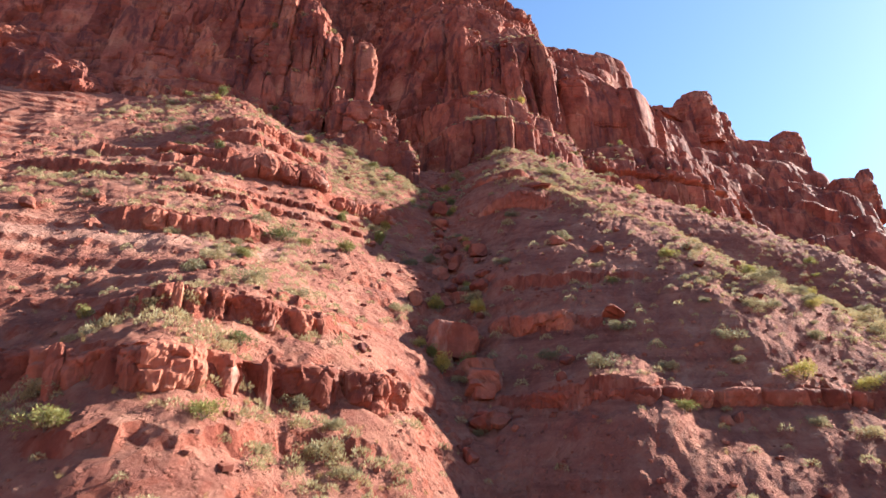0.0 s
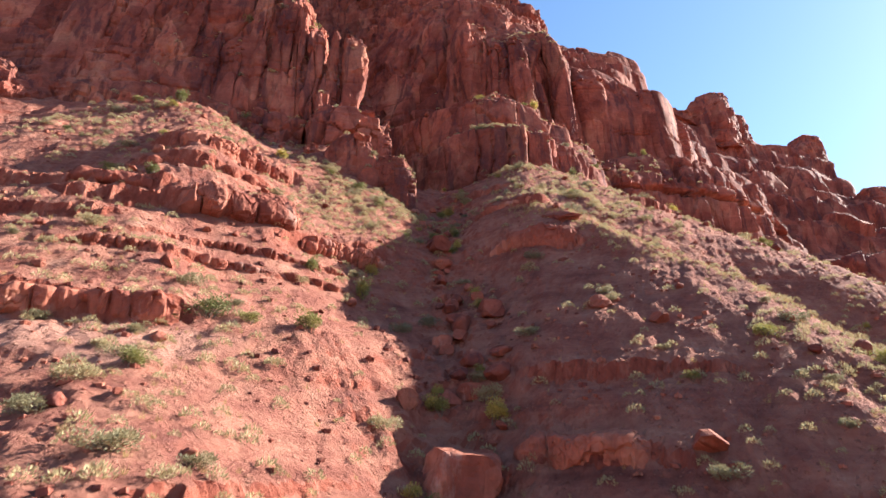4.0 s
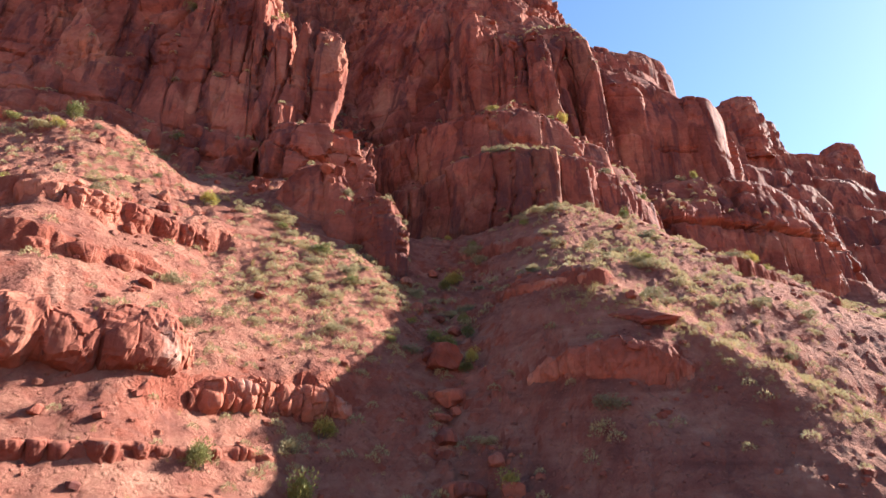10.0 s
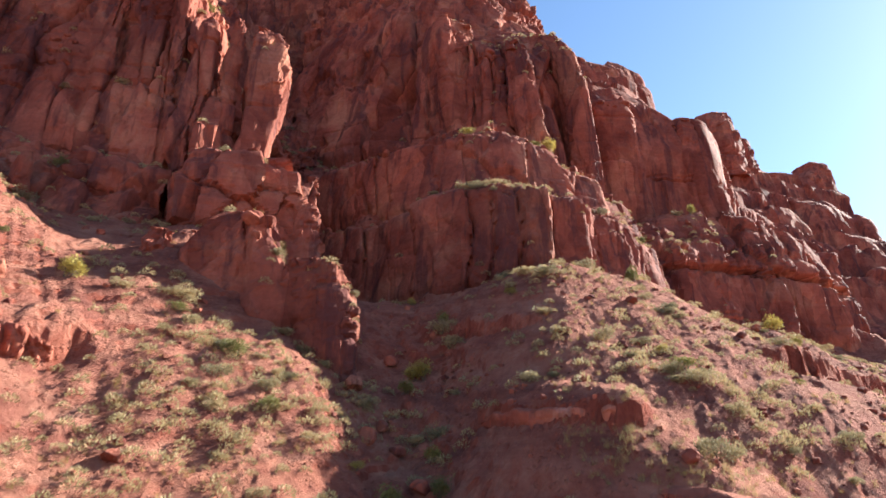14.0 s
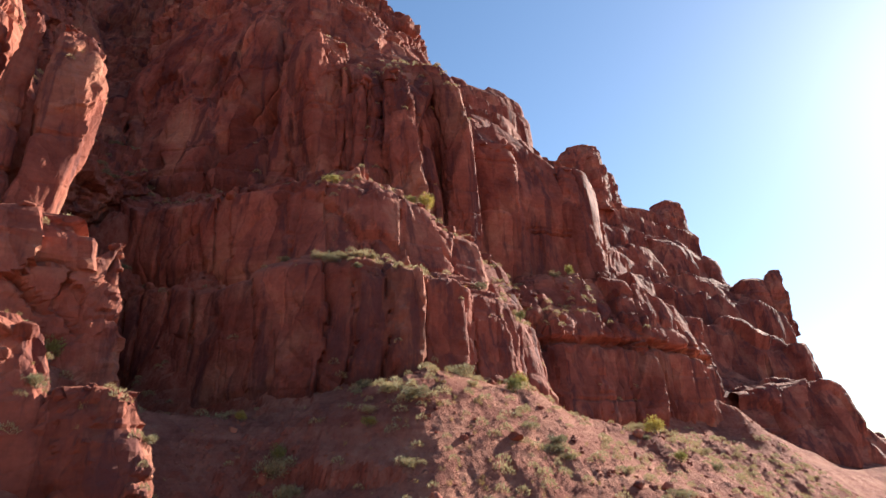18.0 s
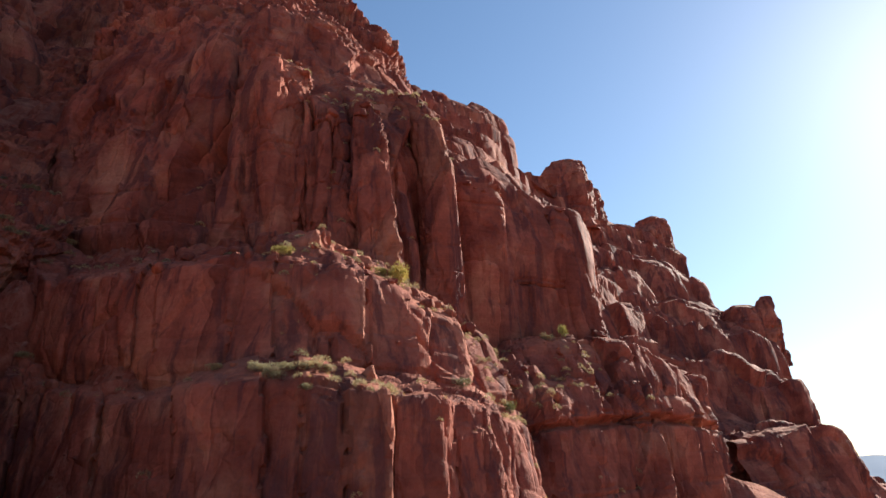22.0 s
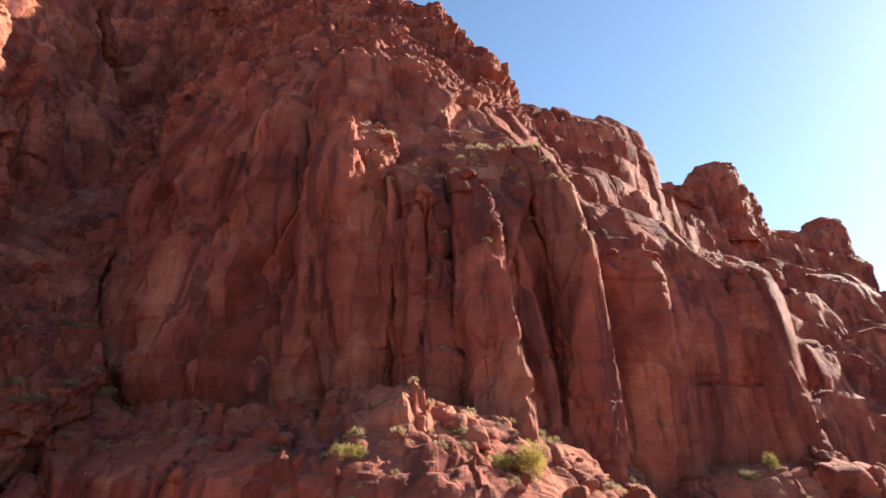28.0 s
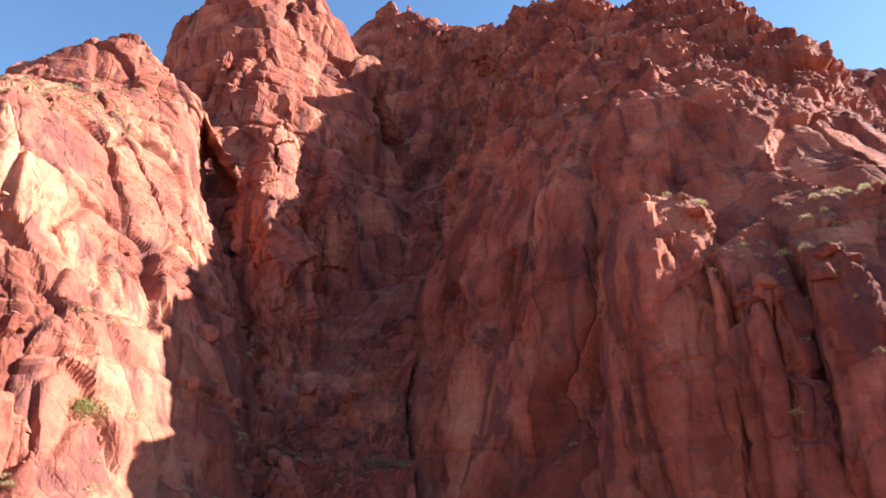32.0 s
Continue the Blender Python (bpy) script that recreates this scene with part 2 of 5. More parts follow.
def rock_material(name, dark, base, light, streak=0.5, bump=0.5, pale=0.15, bleach=0.66):
    m, n, l, bsdf = material(name)
    vec = n.new("ShaderNodeNewGeometry").outputs["Position"]
    tone = ramp(n, [(0.28, dark), (0.5, base), (0.74, light)])
    l.new(noise_node(n, l, vec, 0.16, 8, 0.62, 0.4).outputs["Fac"], tone.inputs["Fac"])
    # thin beds of lighter and darker sand
    beds = ramp(n, [(0.35, (0.62, 0.58, 0.56)), (0.52, (1, 1, 1)), (0.68, (0.86, 0.80, 0.76))])
    l.new(noise_node(n, l, stretched(n, l, vec, (0.10, 0.10, 1.3)), 1.0, 4, 0.6, 0.6).outputs["Fac"], beds.inputs["Fac"])
    col = mixed(n, l, 0.35, tone.outputs["Color"], beds.outputs["Color"], "MULTIPLY")
    # each jointed block has a tone of its own
    warp = noise_node(n, l, vec, 0.35, 3, 0.6)
    bent = n.new("ShaderNodeVectorMath")
    bent.operation = "MULTIPLY_ADD"
    bent.inputs[1].default_value = (1.1, 1.1, 1.1)
    l.new(warp.outputs["Color"], bent.inputs[0])
    l.new(vec, bent.inputs[2])
    tall = stretched(n, l, bent.outputs["Vector"], (0.24, 0.24, 0.085))
    block = n.new("ShaderNodeTexVoronoi")
    block.inputs["Scale"].default_value = 1.0
    l.new(tall, block.inputs["Vector"])
    shade = ramp(n, [(0.1, (0.58, 0.52, 0.53)), (0.5, (0.98, 0.96, 0.95)), (0.9, (1.22, 1.20, 1.14))])
    l.new(block.outputs["Color"], shade.inputs["Fac"])
    col = mixed(n, l, 0.85, col, shade.outputs["Color"], "MULTIPLY")
    small = stretched(n, l, bent.outputs["Vector"], (0.75, 0.75, 0.42))
    chunk = n.new("ShaderNodeTexVoronoi")
    chunk.inputs["Scale"].default_value = 1.0
    l.new(small, chunk.inputs["Vector"])
    tint = ramp(n, [(0.15, (0.76, 0.72, 0.72)), (0.85, (1.14, 1.13, 1.10))])
    l.new(chunk.outputs["Color"], tint.inputs["Fac"])
    col = mixed(n, l, 0.6, col, tint.outputs["Color"], "MULTIPLY")
    # dark desert varnish running down the faces
    var = ramp(n, [(0.52, (0, 0, 0)), (0.60, (1, 1, 1))])
    l.new(noise_node(n, l, stretched(n, l, vec, (0.55, 0.55, 0.07)), 1.0, 6, 0.65, 0.3).outputs["Fac"], var.inputs["Fac"])
    scale = n.new("ShaderNodeMath")
    scale.operation, scale.inputs[1].default_value = "MULTIPLY", streak
    l.new(var.outputs["Color"], scale.inputs[0])
    col = mixed(n, l, scale.outputs["Value"], col, (0.10, 0.040, 0.040))
    # pale bleached patches
    pal = ramp(n, [(bleach, (0, 0, 0)), (bleach + 0.13, (1, 1, 1))])
    l.new(noise_node(n, l, stretched(n, l, vec, (0.5, 0.5, 0.22)), 1.0, 5, 0.7).outputs["Fac"], pal.inputs["Fac"])
    psc = n.new("ShaderNodeMath")
    psc.operation, psc.inputs[1].default_value = "MULTIPLY", pale
    l.new(pal.outputs["Color"], psc.inputs[0])
    col = mixed(n, l, psc.outputs["Value"], col, (0.60, 0.44, 0.36))
    # red sand and grit lying on the flat ledges
    split = n.new("ShaderNodeSeparateXYZ")
    l.new(n.new("ShaderNodeNewGeometry").outputs["Normal"], split.inputs["Vector"])
    lies = ramp(n, [(0.72, (0, 0, 0)), (0.86, (0.85, 0.85, 0.85))])
    l.new(split.outputs["Z"], lies.inputs["Fac"])
    col = mixed(n, l, lies.outputs["Color"], col, (0.30, 0.108, 0.072))
    grain = ramp(n, [(0.3, (0.78, 0.76, 0.75)), (0.7, (1.12, 1.1, 1.08))])
    fine = noise_node(n, l, vec, 3.2, 8, 0.7)
    l.new(fine.outputs["Fac"], grain.inputs["Fac"])
    col = mixed(n, l, 0.8, col, grain.outputs["Color"], "MULTIPLY")
    l.new(col, bsdf.inputs["Base Color"])
    bsdf.inputs["Roughness"].default_value = 0.82
    bsdf.inputs["Specular IOR Level"].default_value = 0.04
    b1 = n.new("ShaderNodeBump")
    b1.inputs["Strength"].default_value, b1.inputs["Distance"].default_value = bump, 0.35
    l.new(noise_node(n, l, vec, 1.6, 10, 0.68, 0.2).outputs["Fac"], b1.inputs["Height"])
    b2 = n.new("ShaderNodeBump")
    b2.inputs["Strength"].default_value, b2.inputs["Distance"].default_value = bump * 0.45, 0.5
    l.new(noise_node(n, l, stretched(n, l, vec, (0.9, 0.9, 0.25)), 1.0, 7, 0.6, 0.8).outputs["Fac"], b2.inputs["Height"])
    l.new(b1.outputs["Normal"], b2.inputs["Normal"])
    crack = n.new("ShaderNodeTexVoronoi")
    crack.feature = "DISTANCE_TO_EDGE"
    crack.inputs["Scale"].default_value = 1.0
    l.new(tall, crack.inputs["Vector"])
    depth = ramp(n, [(0.0, (0, 0, 0)), (0.03, (1, 1, 1))])
    l.new(crack.outputs["Distance"], depth.inputs["Fac"])
    b3 = n.new("ShaderNodeBump")
    b3.inputs["Strength"].default_value, b3.inputs["Distance"].default_value = 0.4, 0.25
    l.new(depth.outputs["Color"], b3.inputs["Height"])
    l.new(b2.outputs["Normal"], b3.inputs["Normal"])
    split2 = n.new("ShaderNodeTexVoronoi")
    split2.feature = "DISTANCE_TO_EDGE"
    split2.inputs["Scale"].default_value = 1.0
    l.new(small, split2.inputs["Vector"])
    cut = ramp(n, [(0.0, (0, 0, 0)), (0.05, (1, 1, 1))])
    l.new(split2.outputs["Distance"], cut.inputs["Fac"])
    b4 = n.new("ShaderNodeBump")
    b4.inputs["Strength"].default_value, b4.inputs["Distance"].default_value = 0.3, 0.12
    l.new(cut.outputs["Color"], b4.inputs["Height"])
    l.new(b3.outputs["Normal"], b4.inputs["Normal"])
    l.new(b4.outputs["Normal"], bsdf.inputs["Normal"])
    return m


def soil_material():
    m, n, l, bsdf = material("red_talus_soil")
    geo = n.new("ShaderNodeNewGeometry")
    vec = geo.outputs["Position"]
    tone = ramp(n, [(0.30, (0.155, 0.054, 0.045)), (0.44, (0.275, 0.104, 0.075)), (0.58, (0.37, 0.160, 0.110)), (0.72, (0.49, 0.265, 0.185))])
    l.new(noise_node(n, l, vec, 0.34, 12, 0.76, 0.3).outputs["Fac"], tone.inputs["Fac"])
    beds = ramp(n, [(0.36, (0.60, 0.50, 0.52)), (0.5, (1, 1, 1)), (0.66, (0.95, 0.86, 0.82))])
    l.new(noise_node(n, l, stretched(n, l, vec, (0.05, 0.05, 0.9)), 1.0, 5, 0.6, 0.3).outputs["Fac"], beds.inputs["Fac"])
    col = mixed(n, l, 0.6, tone.outputs["Color"], beds.outputs["Color"], "MULTIPLY")
    # scattered light chips of stone
    vor = n.new("ShaderNodeTexVoronoi")
    vor.inputs["Scale"].default_value = 3.1
    l.new(vec, vor.inputs["Vector"])
    chip = ramp(n, [(0.16, (1, 1, 1)), (0.30, (0, 0, 0))])
    l.new(vor.outputs["Distance"], chip.inputs["Fac"])
    gate = ramp(n, [(0.42, (0, 0, 0)), (0.58, (0.6, 0.6, 0.6))])
    l.new(noise_node(n, l, vec, 0.6, 5, 0.65).outputs["Fac"], gate.inputs["Fac"])
    both = mixed(n, l, 1.0, chip.outputs["Color"], gate.outputs["Color"], "MULTIPLY")
    col = mixed(n, l, both, col, (0.42, 0.18, 0.12))
    # dry grass between the shrubs
    dry = ramp(n, [(0.60, (0, 0, 0)), (0.78, (0.35, 0.35, 0.35))])
    l.new(noise_node(n, l, vec, 0.28, 9, 0.78).outputs["Fac"], dry.inputs["Fac"])
    col = mixed(n, l, dry.outputs["Color"], col, (0.36, 0.24, 0.11))
    # a pale pink bed that crops out on the sunny spur
    place = n.new("ShaderNodeSeparateXYZ")
    l.new(vec, place.inputs["Vector"])
    wave = noise_node(n, l, vec, 0.22, 6, 0.7)
    level = n.new("ShaderNodeMath")
    level.operation = "MULTIPLY_ADD"
    level.inputs[1].default_value = 5.0
    l.new(wave.outputs["Fac"], level.inputs[0])
    l.new(place.outputs["Z"], level.inputs[2])
    span = n.new("ShaderNodeMapRange")
    span.inputs["From Min"].default_value, span.inputs["From Max"].default_value = 10.0, 24.0
    l.new(level.outputs["Value"], span.inputs["Value"])
    bed = ramp(n, [(0.36, (0, 0, 0)), (0.43, (0.4, 0.4, 0.4)), (0.51, (0.4, 0.4, 0.4)), (0.57, (0, 0, 0))])
    l.new(span.outputs["Result"], bed.inputs["Fac"])
    reach = n.new("ShaderNodeMapRange")
    reach.inputs["From Min"].default_value, reach.inputs["From Max"].default_value = -9.0, -13.0
    l.new(place.outputs["X"], reach.inputs["Value"])
    col = mixed(n, l, mixed(n, l, 1.0, bed.outputs["Color"], reach.outputs["Result"], "MULTIPLY"), col, (0.50, 0.275, 0.205))
    # bare rock where the slope is steep
    split = n.new("ShaderNodeSeparateXYZ")
    l.new(geo.outputs["Normal"], split.inputs["Vector"])
    steep = ramp(n, [(0.42, (1, 1, 1)), (0.62, (0, 0, 0))])
    l.new(split.outputs["Z"], steep.inputs["Fac"])
    bare = ramp(n, [(0.3, (0.17, 0.045, 0.034)), (0.5, (0.29, 0.085, 0.055)), (0.66, (0.40, 0.16, 0.11)), (0.78, (0.56, 0.38, 0.31))])
    l.new(noise_node(n, l, stretched(n, l, vec, (0.8, 0.8, 0.35)), 1.0, 8, 0.68, 0.3).outputs["Fac"], bare.inputs["Fac"])
    col = mixed(n, l, steep.outputs["Color"], col, bare.outputs["Color"])
    l.new(col, bsdf.inputs["Base Color"])
    bsdf.inputs["Roughness"].default_value = 0.92
    bsdf.inputs["Specular IOR Level"].default_value = 0.03
    b1 = n.new("ShaderNodeBump")
    b1.inputs["Strength"].default_value, b1.inputs["Distance"].default_value = 0.8, 0.5
    l.new(noise_node(n, l, vec, 1.5, 14, 0.78).outputs["Fac"], b1.inputs["Height"])
    b2 = n.new("ShaderNodeBump")
    b2.inputs["Strength"].default_value, b2.inputs["Distance"].default_value = 0.8, 0.12
    l.new(chip.outputs["Color"], b2.inputs["Height"])
    l.new(b1.outputs["Normal"], b2.inputs["Normal"])
    l.new(b2.outputs["Normal"], bsdf.inputs["Normal"])
    return m


ROCK = rock_material("red_sandstone", (0.165, 0.052, 0.041), (0.31, 0.104, 0.073), (0.45, 0.215, 0.14), streak=0.72)
LEDGE = rock_material("ledge_sandstone", (0.20, 0.064, 0.048), (0.32, 0.108, 0.074), (0.46, 0.205, 0.138), streak=0.2, pale=0.4, bleach=0.58)
SOIL = soil_material()

# lines along the feet of the cliffs
BAND_LOW_FOOT = [(-12, 108, 50), (-8, 104, 47), (-3, 98.5, 44.5), (3, 93.5, 45.5), (6.5, 91.5, 46.2), (10, 91.3, 46.8), (14, 93.8, 46.6), (19, 97.8, 46.8), (23.7, 101.5, 46.6), (27, 107, 46)]
BAND_MID_FOOT = [(-14, 114, 60), (-11, 110.5, 57), (-6, 106, 56), (0, 101, 55.3), (5, 98, 55.2), (9, 97.2, 55.4), (13, 98.8, 55.3), (18, 102.5, 55), (21, 105, 54.6), (26, 111, 55)]
RIGHT_BAND_FOOT = [(24, 109, 45), (29, 108.5, 45), (34, 110.5, 45), (40, 114, 45.5), (48, 118, 46.5), (54.5, 120.6, 46.8), (60, 126, 48), (67, 136, 49), (76, 145, 49)]
WALL_FOOT = [(-17, 125, 73), (-10, 119.5, 68.6), (-3, 116, 68), (3, 114.5, 68), (9, 111.5, 67), (14, 110.5, 66), (19, 113.5, 64.4), (28, 121.5, 62.6), (34, 123, 63), (39, 122.6, 63), (43, 125, 62), (47, 130, 60.6), (52, 137, 58.6), (64, 149, 50), (83, 151, 46.5), (100, 155, 45.5), (116, 158, 44.5), (126, 165, 42.5), (140, 181, 39)]

# ---- the land: heights at the spurs, the gully and the mountain behind ----
SPUR_EDGE = [(-2.4, 24, -1.5), (-2.0, 29, 2.6), (-4.4, 38.5, 7.7), (-3.3, 47.6, 12.6), (-2.7, 54.3, 16.8), (-5.4, 55.3, 17.6), (-5.2, 62, 21.5), (-5.6, 69, 29.5), (-5, 76, 34.8)]
SPUR_FACE = [(-6, 25.5, 0.9), (-7, 28, 4.5), (-8.4, 29.6, 7.0), (-8.2, 33.8, 8.8), (-7.4, 48.2, 16), (-8.1, 59.1, 21.8), (-8, 61.3, 23.2), (-8.4, 67.6, 29.5), (-7.1, 72.8, 33), (-6.9, 75, 35)]
SPUR_CREST = [(-9.8, 23, 4.3), (-10.9, 26.5, 7.0), (-14, 23.6, 3.3), (-12, 32, 9.5), (-12, 45.1, 15.3), (-14.8, 45.9, 17.4), (-12.2, 51.6, 18.8), (-15.7, 53.4, 22.5), (-14.6, 59.5, 28), (-15.7, 62.8, 30.6),
              (-12.2, 65.9, 29.9), (-11, 60.7, 25.4), (-15, 72, 35.5), (-11.8, 75.3, 37), (-16.8, 74.8, 38.8)]
SPUR_LEFT = [(-17, 27, 4.0), (-19, 24, 1.2), (-15.5, 20, -0.6), (-22, 33, 9), (-30, 38, 16), (-17.6, 50.2, 21.7), (-29.7, 48.8, 23), (-26.8, 54, 27.4), (-18.5, 69.3, 36.4), (-21.5, 63.4, 35.9), (-21, 67.5, 37.6), (-28, 83, 49.8), (-20.5, 78.7, 42.4), (-23.5, 81.4, 46), (-33, 80.6, 50),
             (-48, 75, 46.8), (-44.5, 72, 42.6), (-39.6, 70.5, 41.5), (-34, 62, 33.4), (-33, 76, 45), (-27.2, 60.3, 30.6), (-46, 50, 27), (-64, 70, 46), (-64, 40, 22)]
CLIFF_FOOT = [(-15.8, 82.4, 44.3), (-18.5, 83.8, 45), (-16.7, 86, 47), (-22, 85.4, 46.6), (-26, 86.4, 48.4), (-25, 91.5, 53.6), (-37, 90.5, 56), (-52, 87, 55), (-8, 84, 41), (-9, 90, 46), (-12, 80, 40.5), (-3.5, 84, 38)]
GULLY = [(-1, 8, -14), (0, 20, -7), (1.2, 30, -2), (2.4, 37, 2.2), (1.2, 43, 6.6), (0.2, 49, 11), (-0.2, 55, 15.5), (0, 60.5, 19.4), (-0.5, 68, 25.5), (-1.9, 76.1, 31.8), (1.3, 84.3, 37.3),
         (1.3, 89.7, 43), (-2.5, 91.8, 43.3), (-6, 104.5, 55.5), (-12, 111, 65), (-7.6, 114, 65)]
RIGHT_LOW = [(6, 20, -9), (14, 20, -8), (10.2, 34.6, 5.0), (13.3, 35.3, 3.2), (16.5, 34.8, 2.8), (22.4, 38.6, 5.8), (7.3, 41.7, 7.6), (11.3, 42.9, 10.2), (17.1, 40.3, 9.0), (20.7, 39.7, 8.6),
             (6.7, 47.1, 12.2), (4.2, 52, 15.8), (18.9, 49.2, 16), (27.7, 47.8, 12.3), (23.4, 54.1, 17.9), (11.7, 49.6, 15.6)]
RIGHT_MID = [(8.7, 50.2, 16), (9.9, 54.4, 18.8), (19.4, 59.6, 22.3), (22, 57, 20), (18.5, 67.5, 25.6), (22.3, 64.5, 21.6), (26.4, 61.5, 17.6), (30, 73, 28.5), (26, 66, 21.5), (11.3, 63.4, 25.5), (14.9, 63.9, 26.6), (6.3, 66.4, 28.2), (10.2, 67.6, 29.8), (4.2, 66.2, 24.8),
             (21, 73.6, 31.7), (6.9, 73.9, 34.5), (4.2, 74.6, 33.4), (18.5, 79.2, 36.9), (13.7, 80.7, 38.6), (14.5, 85.9, 42.1)]
RIGHT_TOP = [(7.7, 85, 42.3), (6, 84.5, 41.2), (4.2, 90.4, 43.8), (7.5, 88.5, 44.9), (11, 90.3, 46.6), (17.2, 92.3, 45.8), (19.4, 97.8, 47), (23.5, 101, 46.4), (25.2, 96, 42.8), (30.6, 97.4, 43),
             (29.9, 94.7, 40.8), (36, 106, 44.2), (50.6, 113.2, 42.3), (58, 122, 48), (83, 146, 46.6), (118, 154, 43)]
RIGHT_SIDE = [(31, 56, 12), (36, 71, 26), (44, 68, 22), (38, 80, 30), (36, 60, 14), (50, 58, 14), (50, 88, 25), (42, 40, 6), (34, 26, -3), (70, 100, 26), (90, 120, 30), (80, 60, -2), (130, 130, 24), (172, 165, 12), (150, 90, -8), (200, 60, -30)]
BENCHES = [(3.5, 98.2, 51.6), (8, 96.6, 51.6), (13, 99, 51.6), (19, 102.6, 50.5), (-3, 104, 53.5), (5, 106, 61), (9, 105.5, 61), (13.6, 107, 60.5), (19, 111, 58.5), (-3, 112.5, 64), (3, 110.5, 64),
           (29, 120.4, 59), (36, 122, 60.5), (44, 123.6, 58.5), (52, 127, 55)]
MOUNTAIN = [(0, 126, 84), (8, 126, 88), (18, 126, 84), (-6, 134, 90), (10, 142, 104), (-5, 160, 122), (15, 175, 136), (-40, 130, 92), (-35, 112, 80), (-50, 104, 84), (-21, 124, 76), (-24, 140, 92),
            (-30, 160, 98), (-36, 182, 122), (-55, 212, 158), (-20, 210, 148), (32, 132, 66), (44, 140, 66), (36, 160, 84)]
MOUNTAIN_BACK = [(60, 194, 96), (50, 170, 80), (70, 160, 60), (100, 190, 72), (110, 218, 86), (100, 243, 108), (146, 258, 96), (138, 205, 80), (124, 178, 52), (-60, 140, 120), (-90, 120, 100), (-90, 80, 56),
                 (-90, 220, 160), (10, 260, 150), (80, 290, 120), (180, 290, 10), (-40, 330, 90), (60, 400, 50), (200, 380, -15), (190, 220, 0)]
FEET = [(x, y + 0.6, z - 0.8) for x, y, z in BAND_LOW_FOOT + BAND_MID_FOOT + RIGHT_BAND_FOOT + WALL_FOOT]
ANCHORS = np.array(FEET + SPUR_EDGE + SPUR_FACE + SPUR_CREST + SPUR_LEFT + CLIFF_FOOT + GULLY + RIGHT_LOW + RIGHT_MID + RIGHT_TOP + RIGHT_SIDE + BENCHES + MOUNTAIN + MOUNTAIN_BACK, float)
SOFT = 2.5
dist = np.sqrt(((ANCHORS[:, None, :2] - ANCHORS[None, :, :2]) ** 2).sum(2) + SOFT ** 2)
trend = np.stack([np.ones(len(ANCHORS)), ANCHORS[:, 0], ANCHORS[:, 1]], 1)
lhs = np.block([[dist - 0.25 * np.eye(len(ANCHORS)), trend], [trend.T, np.zeros((3, 3))]])
WEIGHTS = np.linalg.solve(lhs, np.concatenate([ANCHORS[:, 2], np.zeros(3)]))


def base_height(x, y):
    """The smooth lie of the land, falling to a wide plain far out."""
    out = WEIGHTS[-3] + WEIGHTS[-2] * x + WEIGHTS[-1] * y
    for (ax, ay, _), w in zip(ANCHORS, WEIGHTS):
        out = out + w * np.sqrt((x - ax) ** 2 + (y - ay) ** 2 + SOFT ** 2)
    far = np.clip((np.hypot(x - 20, y - 130) - 170) / 230, 0, 1)
    far = far * far * (3 - 2 * far)
    return out * (1 - far) + (-34.0) * far


# hard beds that step the slopes: foot height, face height, x from, x to, y from, y to, flute width
LEDGES_LEFT = [(2.2, 2.0, -19, -1, 18, 36, 1.1), (5.6, 1.4, -16, -4.6, 20, 40, 0.8), (0.3, 0.9, -13, -2, 16, 34, 0.5), (7.9, 0.7, -9, -2.5, 24, 44, 0.5),
               (15.4, 1.6, -23, -12.6, 36, 56, 0.9), (20.6, 0.45, -23, -7, 44, 66, 0.55), (22.3, 0.5, -20, -6.6, 46, 68, 0.6), (26.0, 2.0, -27, -12.6, 48, 68, 1.3),
               (24.0, 2.6, -12.8, -4.8, 52, 70, 0.45), (23.0, 1.3, -36, -20, 40, 60, 0.9)]
LEDGES_RIGHT = [(27.5, 1.7, -34, -19, 44, 66, 0.9), (35.2, 2.0, -27, -14, 58, 76, 1.0), (31.4, 1.2, -26, -14.5, 54, 74, 0.8), (26.0, 2.3, 3, 12, 60, 74, 1.2), (3.2, 1.0, 2, 26, 28, 46, 1.3),
                (33.0, 1.6, 2.8, 10.5, 66, 82, 1.2), (9.0, 1.1, 3.6, 11, 36, 52, 0.9), (39.4, 1.2, 1.6, 8, 76, 92, 1.2), (36.8, 1.5, 20, 42, 76, 100, 1.3), (13.2, 1.0, 4, 16, 40, 56, 1.0)]


